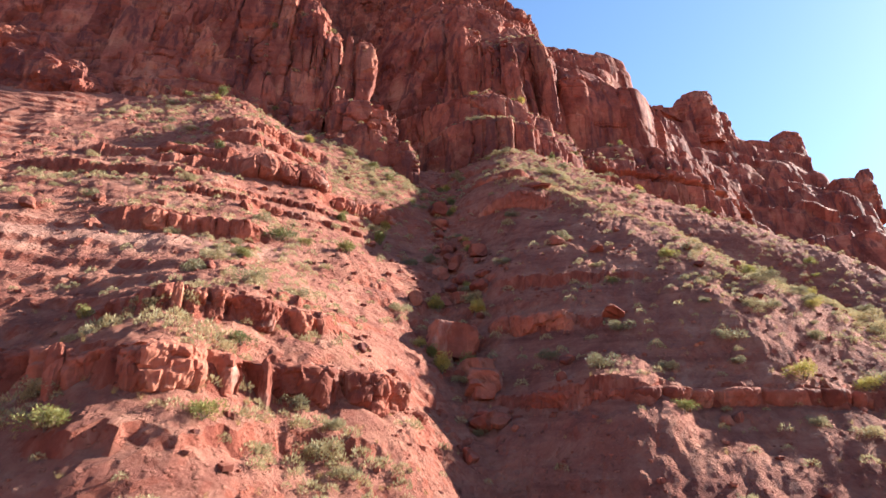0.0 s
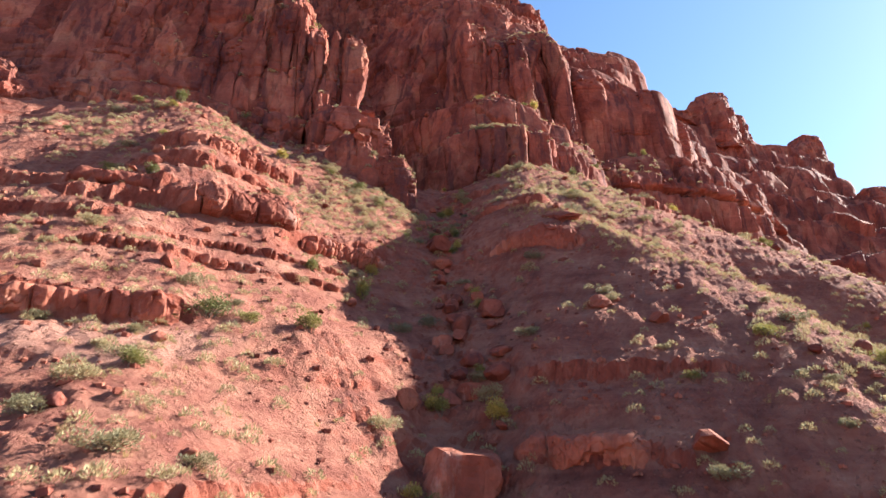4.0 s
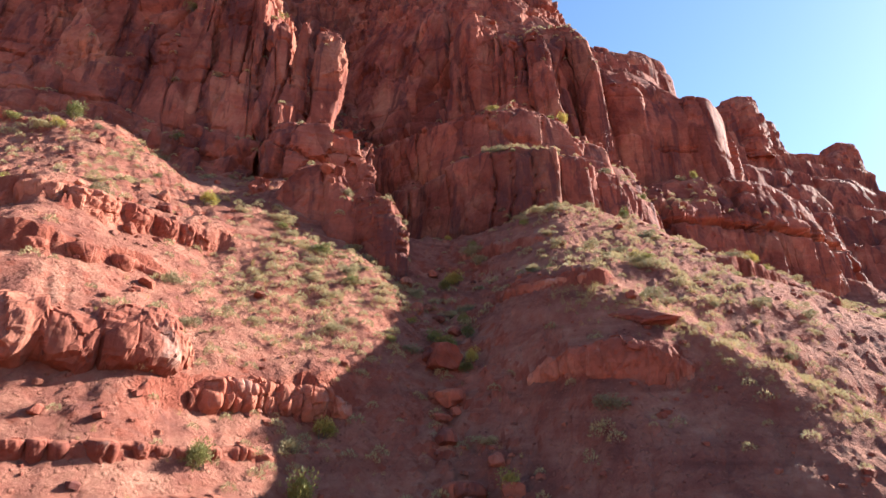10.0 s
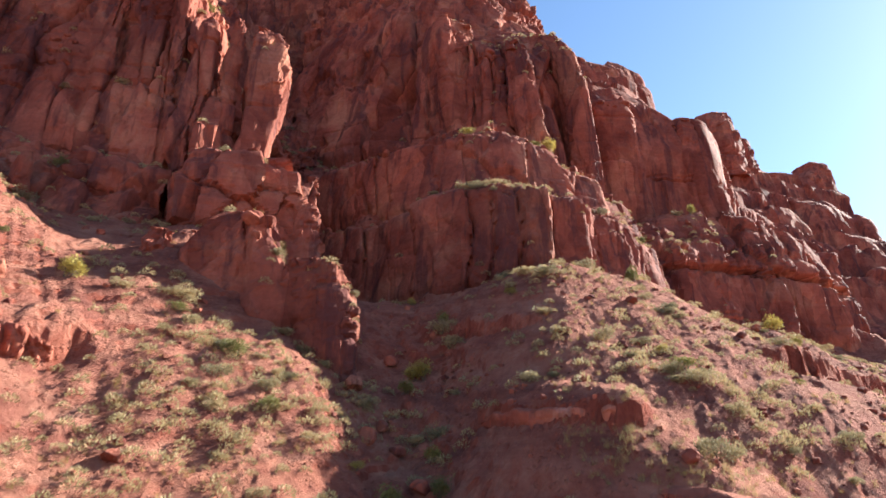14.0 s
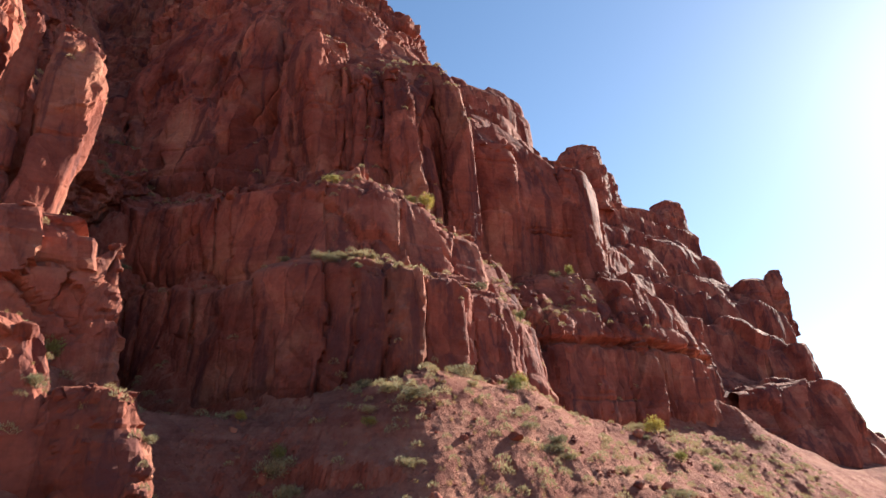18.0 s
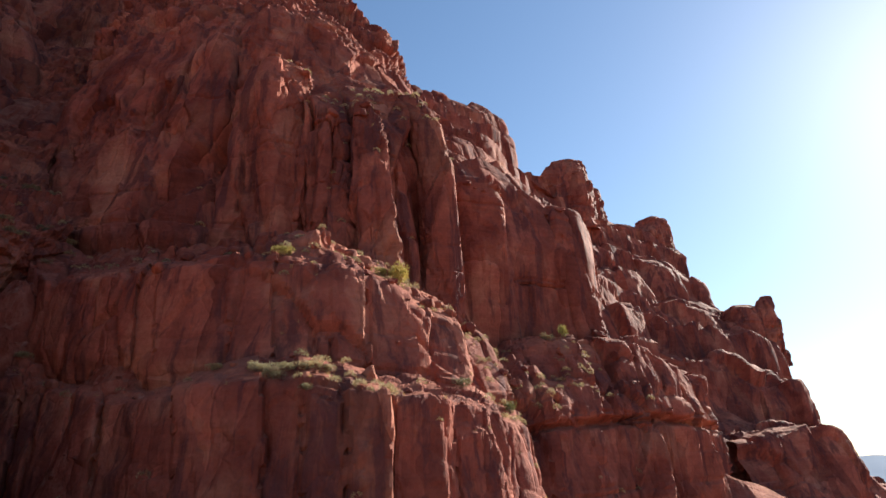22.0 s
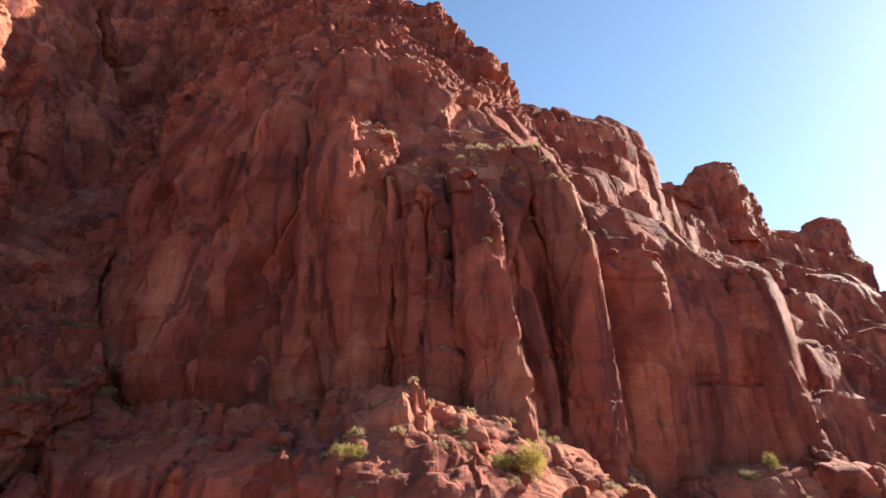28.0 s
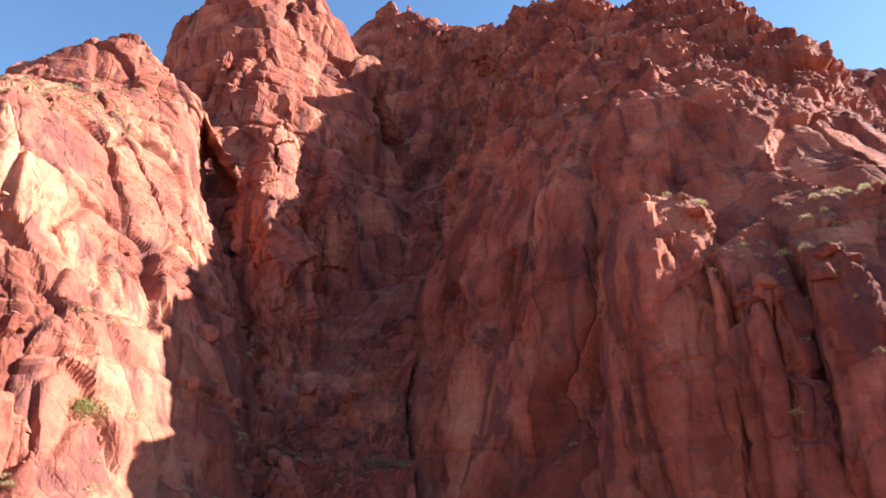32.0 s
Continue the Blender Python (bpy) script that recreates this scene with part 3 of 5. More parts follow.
def land_height(x, y):
    z = base_height(x, y)
    p = np.stack([x, y, z], 1)
    near = np.clip(1.6 - np.hypot(x - 10, y - 70) / 180, 0, 1)
    # the sharp crest of the shaded spur
    ridge = np.interp(x, (6, 10.2, 14.9, 19.4, 23.4, 27.7, 33), (74, 69, 64, 59.8, 54.4, 48, 40))
    z = z + 0.8 * np.exp(-((y - ridge) / 2.6) ** 2) * np.clip((x - 5.5) / 2.5, 0, 1) * np.clip((24 - x) / 4, 0, 1)
    # lumps and rills
    z = z + near * (0.5 * fbm(p * 0.16, 3, 11) + 0.45 * fbm(p * (0.55, 0.2, 0.2) + 9, 4, 21))
    # fine rills running down the bare slopes
    side = np.where(x > 3, 0.9 * x - 0.35 * y, 0.8 * x + 0.55 * y)
    run = np.stack([side * 1.25, 0.07 * z, 0.04 * y], 1)
    z = z - near * np.where(x > 4, 0.4, 0.6) * (0.36 * (1 - np.abs(vnoise(run, 61))) ** 4 + 0.20 * (1 - np.abs(vnoise(run * 2.1 + 4, 62))) ** 4) * np.clip(0.6 + 1.2 * fbm(p * 0.08, 2, 63), 0.15, 1)
    # weathered beds step the slopes
    flat = p * (1, 1, 0)
    step = 1.7
    k = z / step + 0.5 * fbm(p * (0.06, 0.06, 0.02), 2, 5) + 0.05 * vnoise(flat * 1.3, 6)
    saw = k - np.floor(k)
    bench = np.where(saw < 0.82, saw / 0.82 * 0.45, 0.45 + (saw - 0.82) / 0.18 * 0.55) - saw
    strong = np.clip(0.35 + 1.6 * fbm(p * 0.06 + 3, 3, 8), 0, 1) * np.where(x > 4, 0.6, 1.0) * np.clip((122 - y) / 6, 0, 1)
    z = z + near * (0.5 * step * bench * strong)
    for foot, high, x0, x1, y0, y1, wide in LEDGES_LEFT + LEDGES_RIGHT:
        m = np.clip((x - x0) / 1.5, 0, 1) * np.clip((x1 - x) / 1.5, 0, 1) * np.clip((y - y0) / 2, 0, 1) * np.clip((y1 - y) / 2, 0, 1)
        on = m > 0
        if not on.any():
            continue
        q = p[on]
        qf = q * (1, 0.6, 0)
        flute = np.abs(vnoise(qf / wide, int(foot * 10))) + 0.5 * np.abs(vnoise(qf / wide * 2.3 + 5, int(foot * 10) + 1))
        tall = high * m[on] * np.clip(0.75 + 0.9 * fbm(qf * 0.25, 2, int(foot * 7)), 0.25, 1.3)
        mid = foot + high / 2 + 0.5 * fbm(qf * 0.12, 2, int(foot * 5)) + 0.6 * min(wide, 1.0) * (flute - 0.45)
        u = (z[on] - mid) / high
        z[on] += tall * 0.5 * np.tanh(u / 0.05) * np.clip(1 - np.abs(u) / 1.3, 0, 1)
    # stones and blocks, more of them high up under the cliffs
    who, edge = cells(p * 0.75 + 4, 77)
    z = z + near * np.clip(who - 0.82, 0, 1) * np.where(x > 4, 0.12, 0.16) * np.clip(edge / 0.3, 0, 1)
    high = np.clip((p[:, 2] - 44) / 14, 0, 1) + 0.55 * np.exp(-(np.abs(x - 0.5) / 3.2) ** 2) * np.clip((y - 26) / 10, 0, 1) * (p[:, 2] < 44) + np.where(x > 4, 0.04, 0.06) * np.clip(fbm(p * 0.07 + 40, 3, 90) * 3 - 0.3, 0, 1)
    f4, j4 = facets(p * (0.6, 0.6, 0.6), 78, 0.2, 0.12)
    f5, j5 = facets(p * (1.3, 1.3, 1.3) + 8, 178, 0.25, 0.16)
    z = z + near * high * (0.9 * f4 - 0.3 * j4 + 0.45 * f5 - 0.12 * j5)
    who, edge = cells(p * 1.6, 79)
    return z + near * (0.14 * fbm(p * 1.4, 4, 31, 0.6) + np.where(x > 4, 0.1, 0.12) * np.clip(who - 0.6, 0, 1) * np.clip(edge / 0.2, 0, 1))


def spread(lo, hi, step, out_lo, out_hi):
    """Even steps from lo to hi, then growing ones out to the horizon."""
    mid = list(np.arange(lo, hi, step))
    up, s = [], step
    x = mid[-1]
    while x < out_hi:
        s *= 1.09
        x += s
        up.append(x)
    down, s, x = [], step, lo
    while x > out_lo:
        s *= 1.16
        x -= s
        down.append(x)
    return np.array(down[::-1] + mid + up)


gx, gy = spread(-44, 58, 0.2, -4600, 4600), spread(17, 120, 0.2, -4600, 4600)
GX, GY = np.meshgrid(gx, gy)
GZ = land_height(GX.ravel(), GY.ravel()).reshape(GX.shape)
ground = tagged(sheet("ground", np.stack([GX, GY, GZ], -1), SOIL), "steep red talus slopes with a dry gully between two spurs", "ground", kind="structure")
ground.data.polygons.foreach_set("use_smooth", np.zeros(len(ground.data.polygons), bool))

# ---- cliffs ----
BAND_LOW_TOP = [(-12, 109, 55.5), (-8, 106, 54), (-2.5, 100, 52.6), (3, 94.6, 53.2), (6.5, 92.6, 53.6), (10, 92.2, 52.8), (14, 94.8, 53.2), (18.8, 99, 53), (22, 101.4, 52.6), (26, 107, 52)]
cliff("cliff_lower_bench", [sunk(BAND_LOW_FOOT), BAND_LOW_FOOT, BAND_LOW_TOP, sunk(BAND_LOW_TOP, 5.0, 2.0)], ROCK, "low red sandstone cliff band with a shrubby ledge on top", step=0.22, big=0.55, mid=0.3, fine=0.08, wide=5.0, tall=2.0, bedding=0.1, joints=1.6, loose=(54, 57), panels=(3.2, 8.5))
BAND_MID_TOP = [(-14, 115, 65), (-11, 111, 62.2), (-6, 107.4, 62), (-0.6, 103.4, 62), (5, 100.6, 62.4), (9, 99.2, 62.2), (13, 101, 61.2), (18, 105, 60), (21, 108, 59.5), (26, 114, 59)]
cliff("cliff_middle_bench", [sunk(BAND_MID_FOOT), BAND_MID_FOOT, BAND_MID_TOP, sunk(BAND_MID_TOP, 2.0, 1.2), sunk(BAND_MID_TOP, 7.5, 4.2)], ROCK, "middle red sandstone cliff band of square-jointed blocks", step=0.22, big=0.6, mid=0.3, fine=0.07, wide=5.4, tall=2.4, seed=3, bedding=0.1, joints=1.6, loose=(63.5, 68), panels=(3.4, 8.0))
DOME_LINE_A = [(-17.5, 131, 74), (-16, 124.5, 71), (-10, 119.5, 68.6), (-3, 116, 68), (3, 114.6, 68), (8, 113, 67.6), (14, 111.4, 66.6), (19, 114, 65), (22, 117.2, 64.3), (25, 123, 64)]
DOME_LINE_B = [(-18.5, 137, 84), (-17.6, 130.5, 81), (-13.5, 125.4, 79.5), (-5, 120.4, 79.6), (1, 116.6, 79), (7, 113.8, 80), (12, 113.2, 79.5), (17, 114, 79.6), (22, 117, 76), (25, 123, 76)]
DOME_LINE_C = [(-18.6, 144, 94), (-18.2, 136, 92), (-14, 131, 91.5), (-5, 124.4, 91), (1.5, 119.8, 89.5), (7, 118, 87.6), (12, 118, 86.6), (16.5, 117, 86), (21.4, 119.5, 85.6), (25, 126, 86)]
DOME_LINE_D = [(-18.4, 153, 106), (-18.2, 143.5, 104), (-12.5, 136.5, 102), (-4, 128, 100), (3, 123, 98.5), (9, 123.2, 99), (14, 126, 98), (18.4, 129, 97.6), (24, 134, 97.4), (26.5, 139, 97)]
DOME_LINE_E = [(-18.8, 163, 119), (-18.6, 154, 117), (-13, 149.5, 117), (-5, 147, 116.5), (3, 144, 115), (9, 140, 111), (14, 138.4, 107.6), (19.6, 140, 107.4), (23.8, 143, 107.4), (28, 151, 106)]
DOME_LINE_F = [(-22, 184, 140), (-20, 176, 142), (-14.5, 172, 148), (-6, 168, 146), (2, 166, 140), (9, 167, 140), (15.4, 166, 139.5), (18.6, 158, 128), (23, 153, 117), (29, 168, 116)]
DOME_LINE_G = [(-52, 205, 186), (-40, 203, 174), (-26, 203, 169), (-12, 192, 164), (0, 190, 156), (10, 188, 152), (17, 182, 147), (24, 176, 134), (29, 174, 121), (36, 184, 116)]
DOME = [DOME_LINE_A, DOME_LINE_B, DOME_LINE_C, DOME_LINE_D, DOME_LINE_E, DOME_LINE_F, DOME_LINE_G]
cliff("cliff_dome", [sunk(DOME[0])] + DOME + [sunk(DOME[-1], 20, -6)], ROCK, "great rounded red sandstone buttress streaked with dark varnish", step=0.21, big=1.9, mid=1.15, wide=5.6, tall=4.2, seed=6, fine=0.16, loose=(94, 108), joints=1.7, bedding=0.15, steps=(3.4, 0.7, True), terraces=(98, 6.0, 0.55))
RIGHT_WALL_LINE_A = [(18, 128, 62), (22, 119, 63), (28, 121.5, 63), (34, 123, 63.8), (39, 122.6, 63.8), (43, 125, 62.4), (47, 130, 61), (52, 137, 59), (58, 146, 58)]
RIGHT_WALL_LINE_B = [(20, 130, 74), (24, 122, 74), (29, 122.6, 73.4), (34, 124, 74), (38, 123.6, 74), (41.6, 124.8, 74.6), (46, 130, 73), (51, 138, 72), (58, 148, 70)]
RIGHT_WALL_LINE_C = [(21, 134, 85), (26, 126, 85), (30, 125.4, 84), (34, 127.4, 84), (38, 126.4, 81), (42, 126.6, 80), (46, 131, 79), (52, 141, 79), (60, 152, 78)]
RIGHT_WALL_LINE_D = [(22, 142, 94), (28, 136, 91), (33, 138, 89.5), (38, 138, 87.5), (43, 141, 86), (49, 148, 86), (55, 157, 88), (60, 163, 89), (66, 170, 87)]
RIGHT_WALL_LINE_E = [(23, 150, 101), (29, 147, 97), (34, 148, 96), (39, 148, 94), (44, 150, 93), (50, 156, 93), (56, 164, 95), (61, 170, 96), (67, 176, 91)]
RIGHT_WALL_LINE_F = [(24, 162, 110), (30, 158, 108), (35, 160, 107), (41, 159, 104.5), (47, 162, 104), (52, 167, 104.5), (57, 172, 104), (62, 177, 102), (68, 182, 96)]
RIGHT_WALL_LINE_G = [(24, 172, 120), (30, 167, 118), (36, 170, 117), (42, 170, 116), (48, 172, 115.5), (53, 175, 115), (57.6, 178, 113), (61, 181, 107.5), (68, 186, 99)]
RIGHT_WALL_LINE_H = [(24, 190, 129), (30, 180, 129), (36, 182, 131), (42, 184, 131), (48, 184, 130), (53, 184, 129), (58, 184, 126), (60.4, 185, 114), (67, 188, 103)]
RIGHT_WALL = [RIGHT_WALL_LINE_A, RIGHT_WALL_LINE_B, RIGHT_WALL_LINE_C, RIGHT_WALL_LINE_D, RIGHT_WALL_LINE_E, RIGHT_WALL_LINE_F, RIGHT_WALL_LINE_G, RIGHT_WALL_LINE_H]
cliff("cliff_right_wall", [sunk(RIGHT_WALL[0])] + RIGHT_WALL + [sunk(RIGHT_WALL[-1], 6, -14)], ROCK, "red sandstone wall with smooth shaded columns and a pale flake", step=0.33, big=1.4, mid=0.4, wide=5.0, tall=12.0, seed=12, fine=0.07, joints=1.2, terraces=(82, 8.5, 0.76))
RIGHT_BAND_TOP = [(24, 113.5, 57), (29, 116.5, 60.5), (33.4, 118.6, 61.6), (39, 119.6, 62.4), (45.6, 121.4, 62.2), (52, 122.6, 61), (57.4, 125.6, 59.4), (61, 131, 61), (72, 145, 57)]
BAND_HALF = [(a[0] * 0.55 + b[0] * 0.45, a[1] * 0.72 + b[1] * 0.28 - 0.3, a[2] * 0.55 + b[2] * 0.45) for a, b in zip(RIGHT_BAND_FOOT, RIGHT_BAND_TOP)]
cliff("cliff_right_band", [sunk(RIGHT_BAND_FOOT), RIGHT_BAND_FOOT, BAND_HALF, sunk(BAND_HALF, 1.3, 0.4), sunk(BAND_HALF, -0.3, 1.2), RIGHT_BAND_TOP, sunk(RIGHT_BAND_TOP, 6, 1.4)], ROCK, "bulging red cliff band with a bench above it", step=0.26, big=1.1, mid=0.45, wide=4.0, tall=4.0, seed=17, bedding=0.15, fine=0.08, joints=1.4, panels=(3.6, 26))
FAR_RIDGE_LINE_A = [(54, 150, 52), (64, 150, 52), (83, 152, 49), (100, 156, 48.5), (116, 159, 48), (126, 166, 46), (140, 182, 44), (150, 200, 40)]
FAR_RIDGE_LINE_B = [(58, 158, 66), (70, 160, 64), (85, 162, 60), (100, 162, 57), (117, 163, 56.5), (123, 168, 57), (131, 182, 62), (146, 205, 60)]
FAR_RIDGE_LINE_C = [(64, 175, 94), (76, 184, 90), (90, 186, 84), (104, 184, 84), (116, 186, 82), (128, 189, 82), (135, 193, 89), (140, 212, 86)]
FAR_RIDGE_LINE_D = [(80, 215, 124), (88, 220, 124), (98, 222, 114), (110, 218, 103), (120, 206, 95), (130, 202, 87), (136, 206, 87), (146, 232, 96)]
FAR_RIDGE_LINE_E = [(80, 226, 135), (88, 230, 138), (99, 236, 144), (112, 241, 136), (124, 246, 132), (136, 249, 131.5), (147, 252, 134), (150, 254, 116)]
FAR_RIDGE = [FAR_RIDGE_LINE_A, FAR_RIDGE_LINE_B, FAR_RIDGE_LINE_C, FAR_RIDGE_LINE_D, FAR_RIDGE_LINE_E]
cliff("cliff_far_ridge", [sunk(FAR_RIDGE[0])] + FAR_RIDGE + [sunk(FAR_RIDGE[-1], 8, -16)], ROCK, "far red ridge of stepped cliffs falling to the plain", step=0.6, big=2.6, mid=0.9, wide=9.0, tall=5.0, seed=23, fine=0.12, terraces=(56, 13.0, 0.74))
FAR_FOOT = [(84, 145, 43), (96, 146, 42), (105, 147, 41), (110.5, 148, 40), (116, 150, 38), (150, 165, 32), (168, 180, 26)]
FAR_FOOT_TOP = [(84, 152, 53), (96, 153, 55), (104, 153, 57), (109.5, 153.5, 56), (114, 155.5, 48.5), (142, 167, 44), (164, 182, 38)]
cliff("cliff_far_foot", [sunk(FAR_FOOT), FAR_FOOT, FAR_FOOT_TOP, sunk(FAR_FOOT_TOP, 9, 0.5)], ROCK, "low shaded cliff at the foot of the far ridge", step=0.5, big=2.0, mid=0.6, wide=6.0, tall=3.4, seed=29, fine=0.1, joints=1.2)
LEFT_WALL_LINE_A = [(-75, 84, 54), (-60, 86, 55), (-48, 87, 57), (-37, 89.8, 58), (-25, 91, 55.3), (-18, 92, 54), (-15.5, 95, 55), (-15.3, 98, 58), (-16, 102, 62), (-17.5, 106, 66), (-19.5, 110, 70), (-22.3, 114, 73.5), (-28, 121, 79)]
LEFT_WALL_LINE_B = [(-75, 88, 66), (-60, 89, 66), (-48, 90, 66), (-39, 92, 66), (-27, 92.7, 65.5), (-19, 94, 66), (-17.2, 95.5, 66.5), (-17.3, 98, 67.5), (-18, 102, 69), (-19.6, 106, 72.5), (-21.3, 110, 76), (-24, 114, 79), (-29, 122, 84)]
LEFT_WALL_LINE_C = [(-75, 92, 80), (-60, 93, 80), (-48, 94, 80), (-40, 95, 79.5), (-30.4, 95.3, 79), (-24, 96.2, 79), (-22.7, 97.5, 79), (-22.6, 99.5, 79.5), (-22.9, 103, 79.5), (-23.6, 106.5, 80.5), (-24.6, 110, 82.5), (-26, 113, 84.5), (-31.5, 122, 89)]
LEFT_WALL_LINE_D = [(-75, 100, 96), (-62, 100, 95), (-50, 100, 94.5), (-42, 99.5, 94.4), (-36.5, 98.8, 94), (-32.5, 98.9, 94), (-31, 99.6, 94), (-30.4, 101.5, 94), (-29.8, 104, 93.6), (-29.8, 107.4, 93.6), (-30.4, 111, 94), (-31.4, 115, 94.5), (-38, 125, 98)]
LEFT_WALL_LINE_E = [(-78, 110, 104), (-64, 108, 103), (-57, 107.6, 103), (-52, 107.8, 103.4), (-49, 108.2, 103.8), (-46.8, 108.8, 104), (-45, 109.5, 104.2), (-43, 111, 104.7), (-41, 113, 105), (-38.5, 115.5, 105), (-36, 118.4, 104.6), (-36.6, 121, 104.2), (-41, 128, 103)]
LEFT_WALL_LINE_F = [(-80, 114, 110), (-66, 113, 108), (-58, 112.6, 108), (-53, 113, 108.6), (-50, 114, 110), (-48, 115, 111), (-46, 116, 113), (-43.6, 117.6, 114.6), (-42, 118.6, 114), (-40, 119.6, 111), (-37, 121, 107), (-37.4, 123, 106.4), (-42, 129, 105)]
LEFT_WALL = [LEFT_WALL_LINE_A, LEFT_WALL_LINE_B, LEFT_WALL_LINE_C, LEFT_WALL_LINE_D, LEFT_WALL_LINE_E, LEFT_WALL_LINE_F]
cliff("cliff_left_wall", [sunk(LEFT_WALL[0])] + LEFT_WALL + [sunk(LEFT_WALL[-1], 8, -6)], ROCK, "tall columned red sandstone wall with deep vertical joints", step=0.26, dense=True, big=1.0, mid=0.55, wide=5.5, tall=2.2, seed=31, fine=0.16, joints=1.2, bedding=0.3, steps=(3.1, 0.22, False))
TERRACE_FOOT = [(-62, 83, 52), (-52, 84, 52.4), (-44, 85, 52), (-38, 85.6, 51), (-32, 86, 49.8), (-27, 86.6, 48.6), (-22.5, 86.8, 47.2), (-18.5, 87, 47)]
TERRACE_TOP = [(-62, 85, 57), (-52, 86, 57), (-44, 87, 57), (-38, 87.6, 56.4), (-32, 88.4, 55), (-27, 89, 54), (-22.5, 89.4, 53.6), (-18, 89.4, 53)]
cliff("cliff_terrace", [sunk(TERRACE_FOOT), TERRACE_FOOT, TERRACE_TOP, sunk(TERRACE_TOP, 3.5, 1.2)], ROCK, "shaded red rock band below the columned wall", step=0.22, big=1.2, mid=0.6, wide=2.6, tall=1.8, seed=57, fine=0.14, joints=1.2)
SPIRE_LINE_A = [(-60, 126, 98), (-50, 126, 98), (-42, 127, 97), (-34, 128.5, 93), (-28, 130, 87), (-25, 133, 86), (-25, 142, 94), (-29, 156, 108)]
SPIRE_LINE_B = [(-62, 134, 118), (-54, 134, 116), (-46, 134, 113), (-39, 134, 108), (-33.5, 136.4, 104.5), (-30, 139, 103), (-30, 147, 108), (-35, 158, 120)]
SPIRE_LINE_C = [(-64, 142, 134), (-59, 141, 137), (-52, 140, 137), (-46, 141.5, 134), (-39.4, 144.6, 124), (-34.5, 148, 119), (-34.5, 153, 122), (-39, 160, 128)]
SPIRE_LINE_D = [(-66, 148, 142), (-59, 146, 147), (-52, 147, 150), (-46, 150, 147), (-41, 156, 139), (-38, 158, 134.6), (-37.6, 160, 136), (-42, 165, 138)]
SPIRE = [SPIRE_LINE_A, SPIRE_LINE_B, SPIRE_LINE_C, SPIRE_LINE_D]
cliff("cliff_spire", [sunk(SPIRE[0])] + SPIRE + [sunk(SPIRE[-1], 10, -10)], ROCK, "sunlit stepped sandstone spire beside a dark cleft", step=0.34, dense=True, big=2.4, mid=1.1, wide=7.5, tall=2.4, seed=37, fine=0.16, joints=0.6, steps=(7.0, 0.9, False))
CHUTE_LINE_A = [(-22, 109, 69), (-18.5, 109, 66.4), (-16, 110.5, 66), (-13.5, 113, 66.6), (-11, 116.5, 68.5)]
CHUTE_LINE_B = [(-27, 121, 80), (-23.5, 120.5, 77), (-21, 121.5, 76), (-18.6, 123.5, 76.6), (-16.6, 126.5, 78)]
CHUTE_LINE_C = [(-31, 133, 89), (-27, 133, 87), (-24, 134.5, 86.6), (-21, 136.5, 88), (-18.4, 139, 91)]
CHUTE_LINE_D = [(-33, 147, 102), (-28, 147.5, 102), (-25, 149.5, 104), (-21.5, 151, 105.5), (-18.6, 153, 107)]
CHUTE_LINE_E = [(-38, 163, 115), (-31, 164, 114.5), (-27, 166, 116), (-23, 168, 119), (-19.4, 171, 124)]
CHUTE = [CHUTE_LINE_A, CHUTE_LINE_B, CHUTE_LINE_C, CHUTE_LINE_D, CHUTE_LINE_E]
cliff("talus_chute", [sunk(CHUTE[0])] + CHUTE + [sunk(CHUTE[-1], 6, 2)], ROCK, "steep shaded chute choked with red rubble", step=0.28, big=1.0, mid=0.6, wide=3.0, tall=0.9, seed=47, rubble=0.75, fine=0.25)
CLEFT = [
    [(-46, 158, 108), (-38, 162, 107), (-32, 165, 108), (-26, 168, 112), (-20, 170, 124)],
    [(-56, 180, 136), (-46, 182, 138), (-38, 184, 140), (-30, 186, 144), (-22, 186, 152)],
    [(-66, 204, 182), (-56, 204, 188), (-47, 201, 180), (-39, 200, 171), (-28, 203, 173)],
]
cliff("cliff_cleft_head", [sunk(CLEFT[0])] + CLEFT + [sunk(CLEFT[-1], 14, -8)], ROCK, "blocky red headwall above the cleft", step=0.55, big=2.4, wide=5.0, tall=2.0, seed=41, rubble=0.4, steps=(7.0, 2.5, False))
SHOULDER_FOOT = [(-72, 70, 44), (-64, 72, 46), (-57, 73.5, 47), (-50, 74.5, 47.6), (-46.5, 76.5, 48.5), (-46, 80, 50)]
SHOULDER_TOP = [(-72, 75, 60), (-64, 76, 60.5), (-57, 76.6, 59), (-51.5, 76.6, 54), (-47.6, 77.5, 50.8), (-47.2, 80, 51)]
cliff("cliff_shoulder", [sunk(SHOULDER_FOOT), SHOULDER_FOOT, SHOULDER_TOP, sunk(SHOULDER_TOP, 5, 1)], ROCK, "broken red rock outcrop above the talus shoulder", step=0.3, big=1.6, wide=3.0, tall=1.6, seed=51, rubble=0.4)
RIM_FOOT = [(-49, 79.4, 46), (-44, 78.6, 45.4), (-40, 78.6, 45), (-35.6, 79.4, 45.2), (-33.4, 82, 47)]
RIM_TOP = [(-49, 80.4, 52.4), (-44, 79.4, 52), (-40, 79.2, 51.6), (-36, 79.8, 50.4), (-34, 82.4, 49.6)]
cliff("cliff_rim", [sunk(RIM_FOOT), RIM_FOOT, RIM_TOP, sunk(RIM_TOP, 4, 0.6)], ROCK, "low broken rock rim at the top of the talus", step=0.25, big=0.9, mid=0.5, wide=2.0, tall=1.2, seed=53, rubble=0.3)


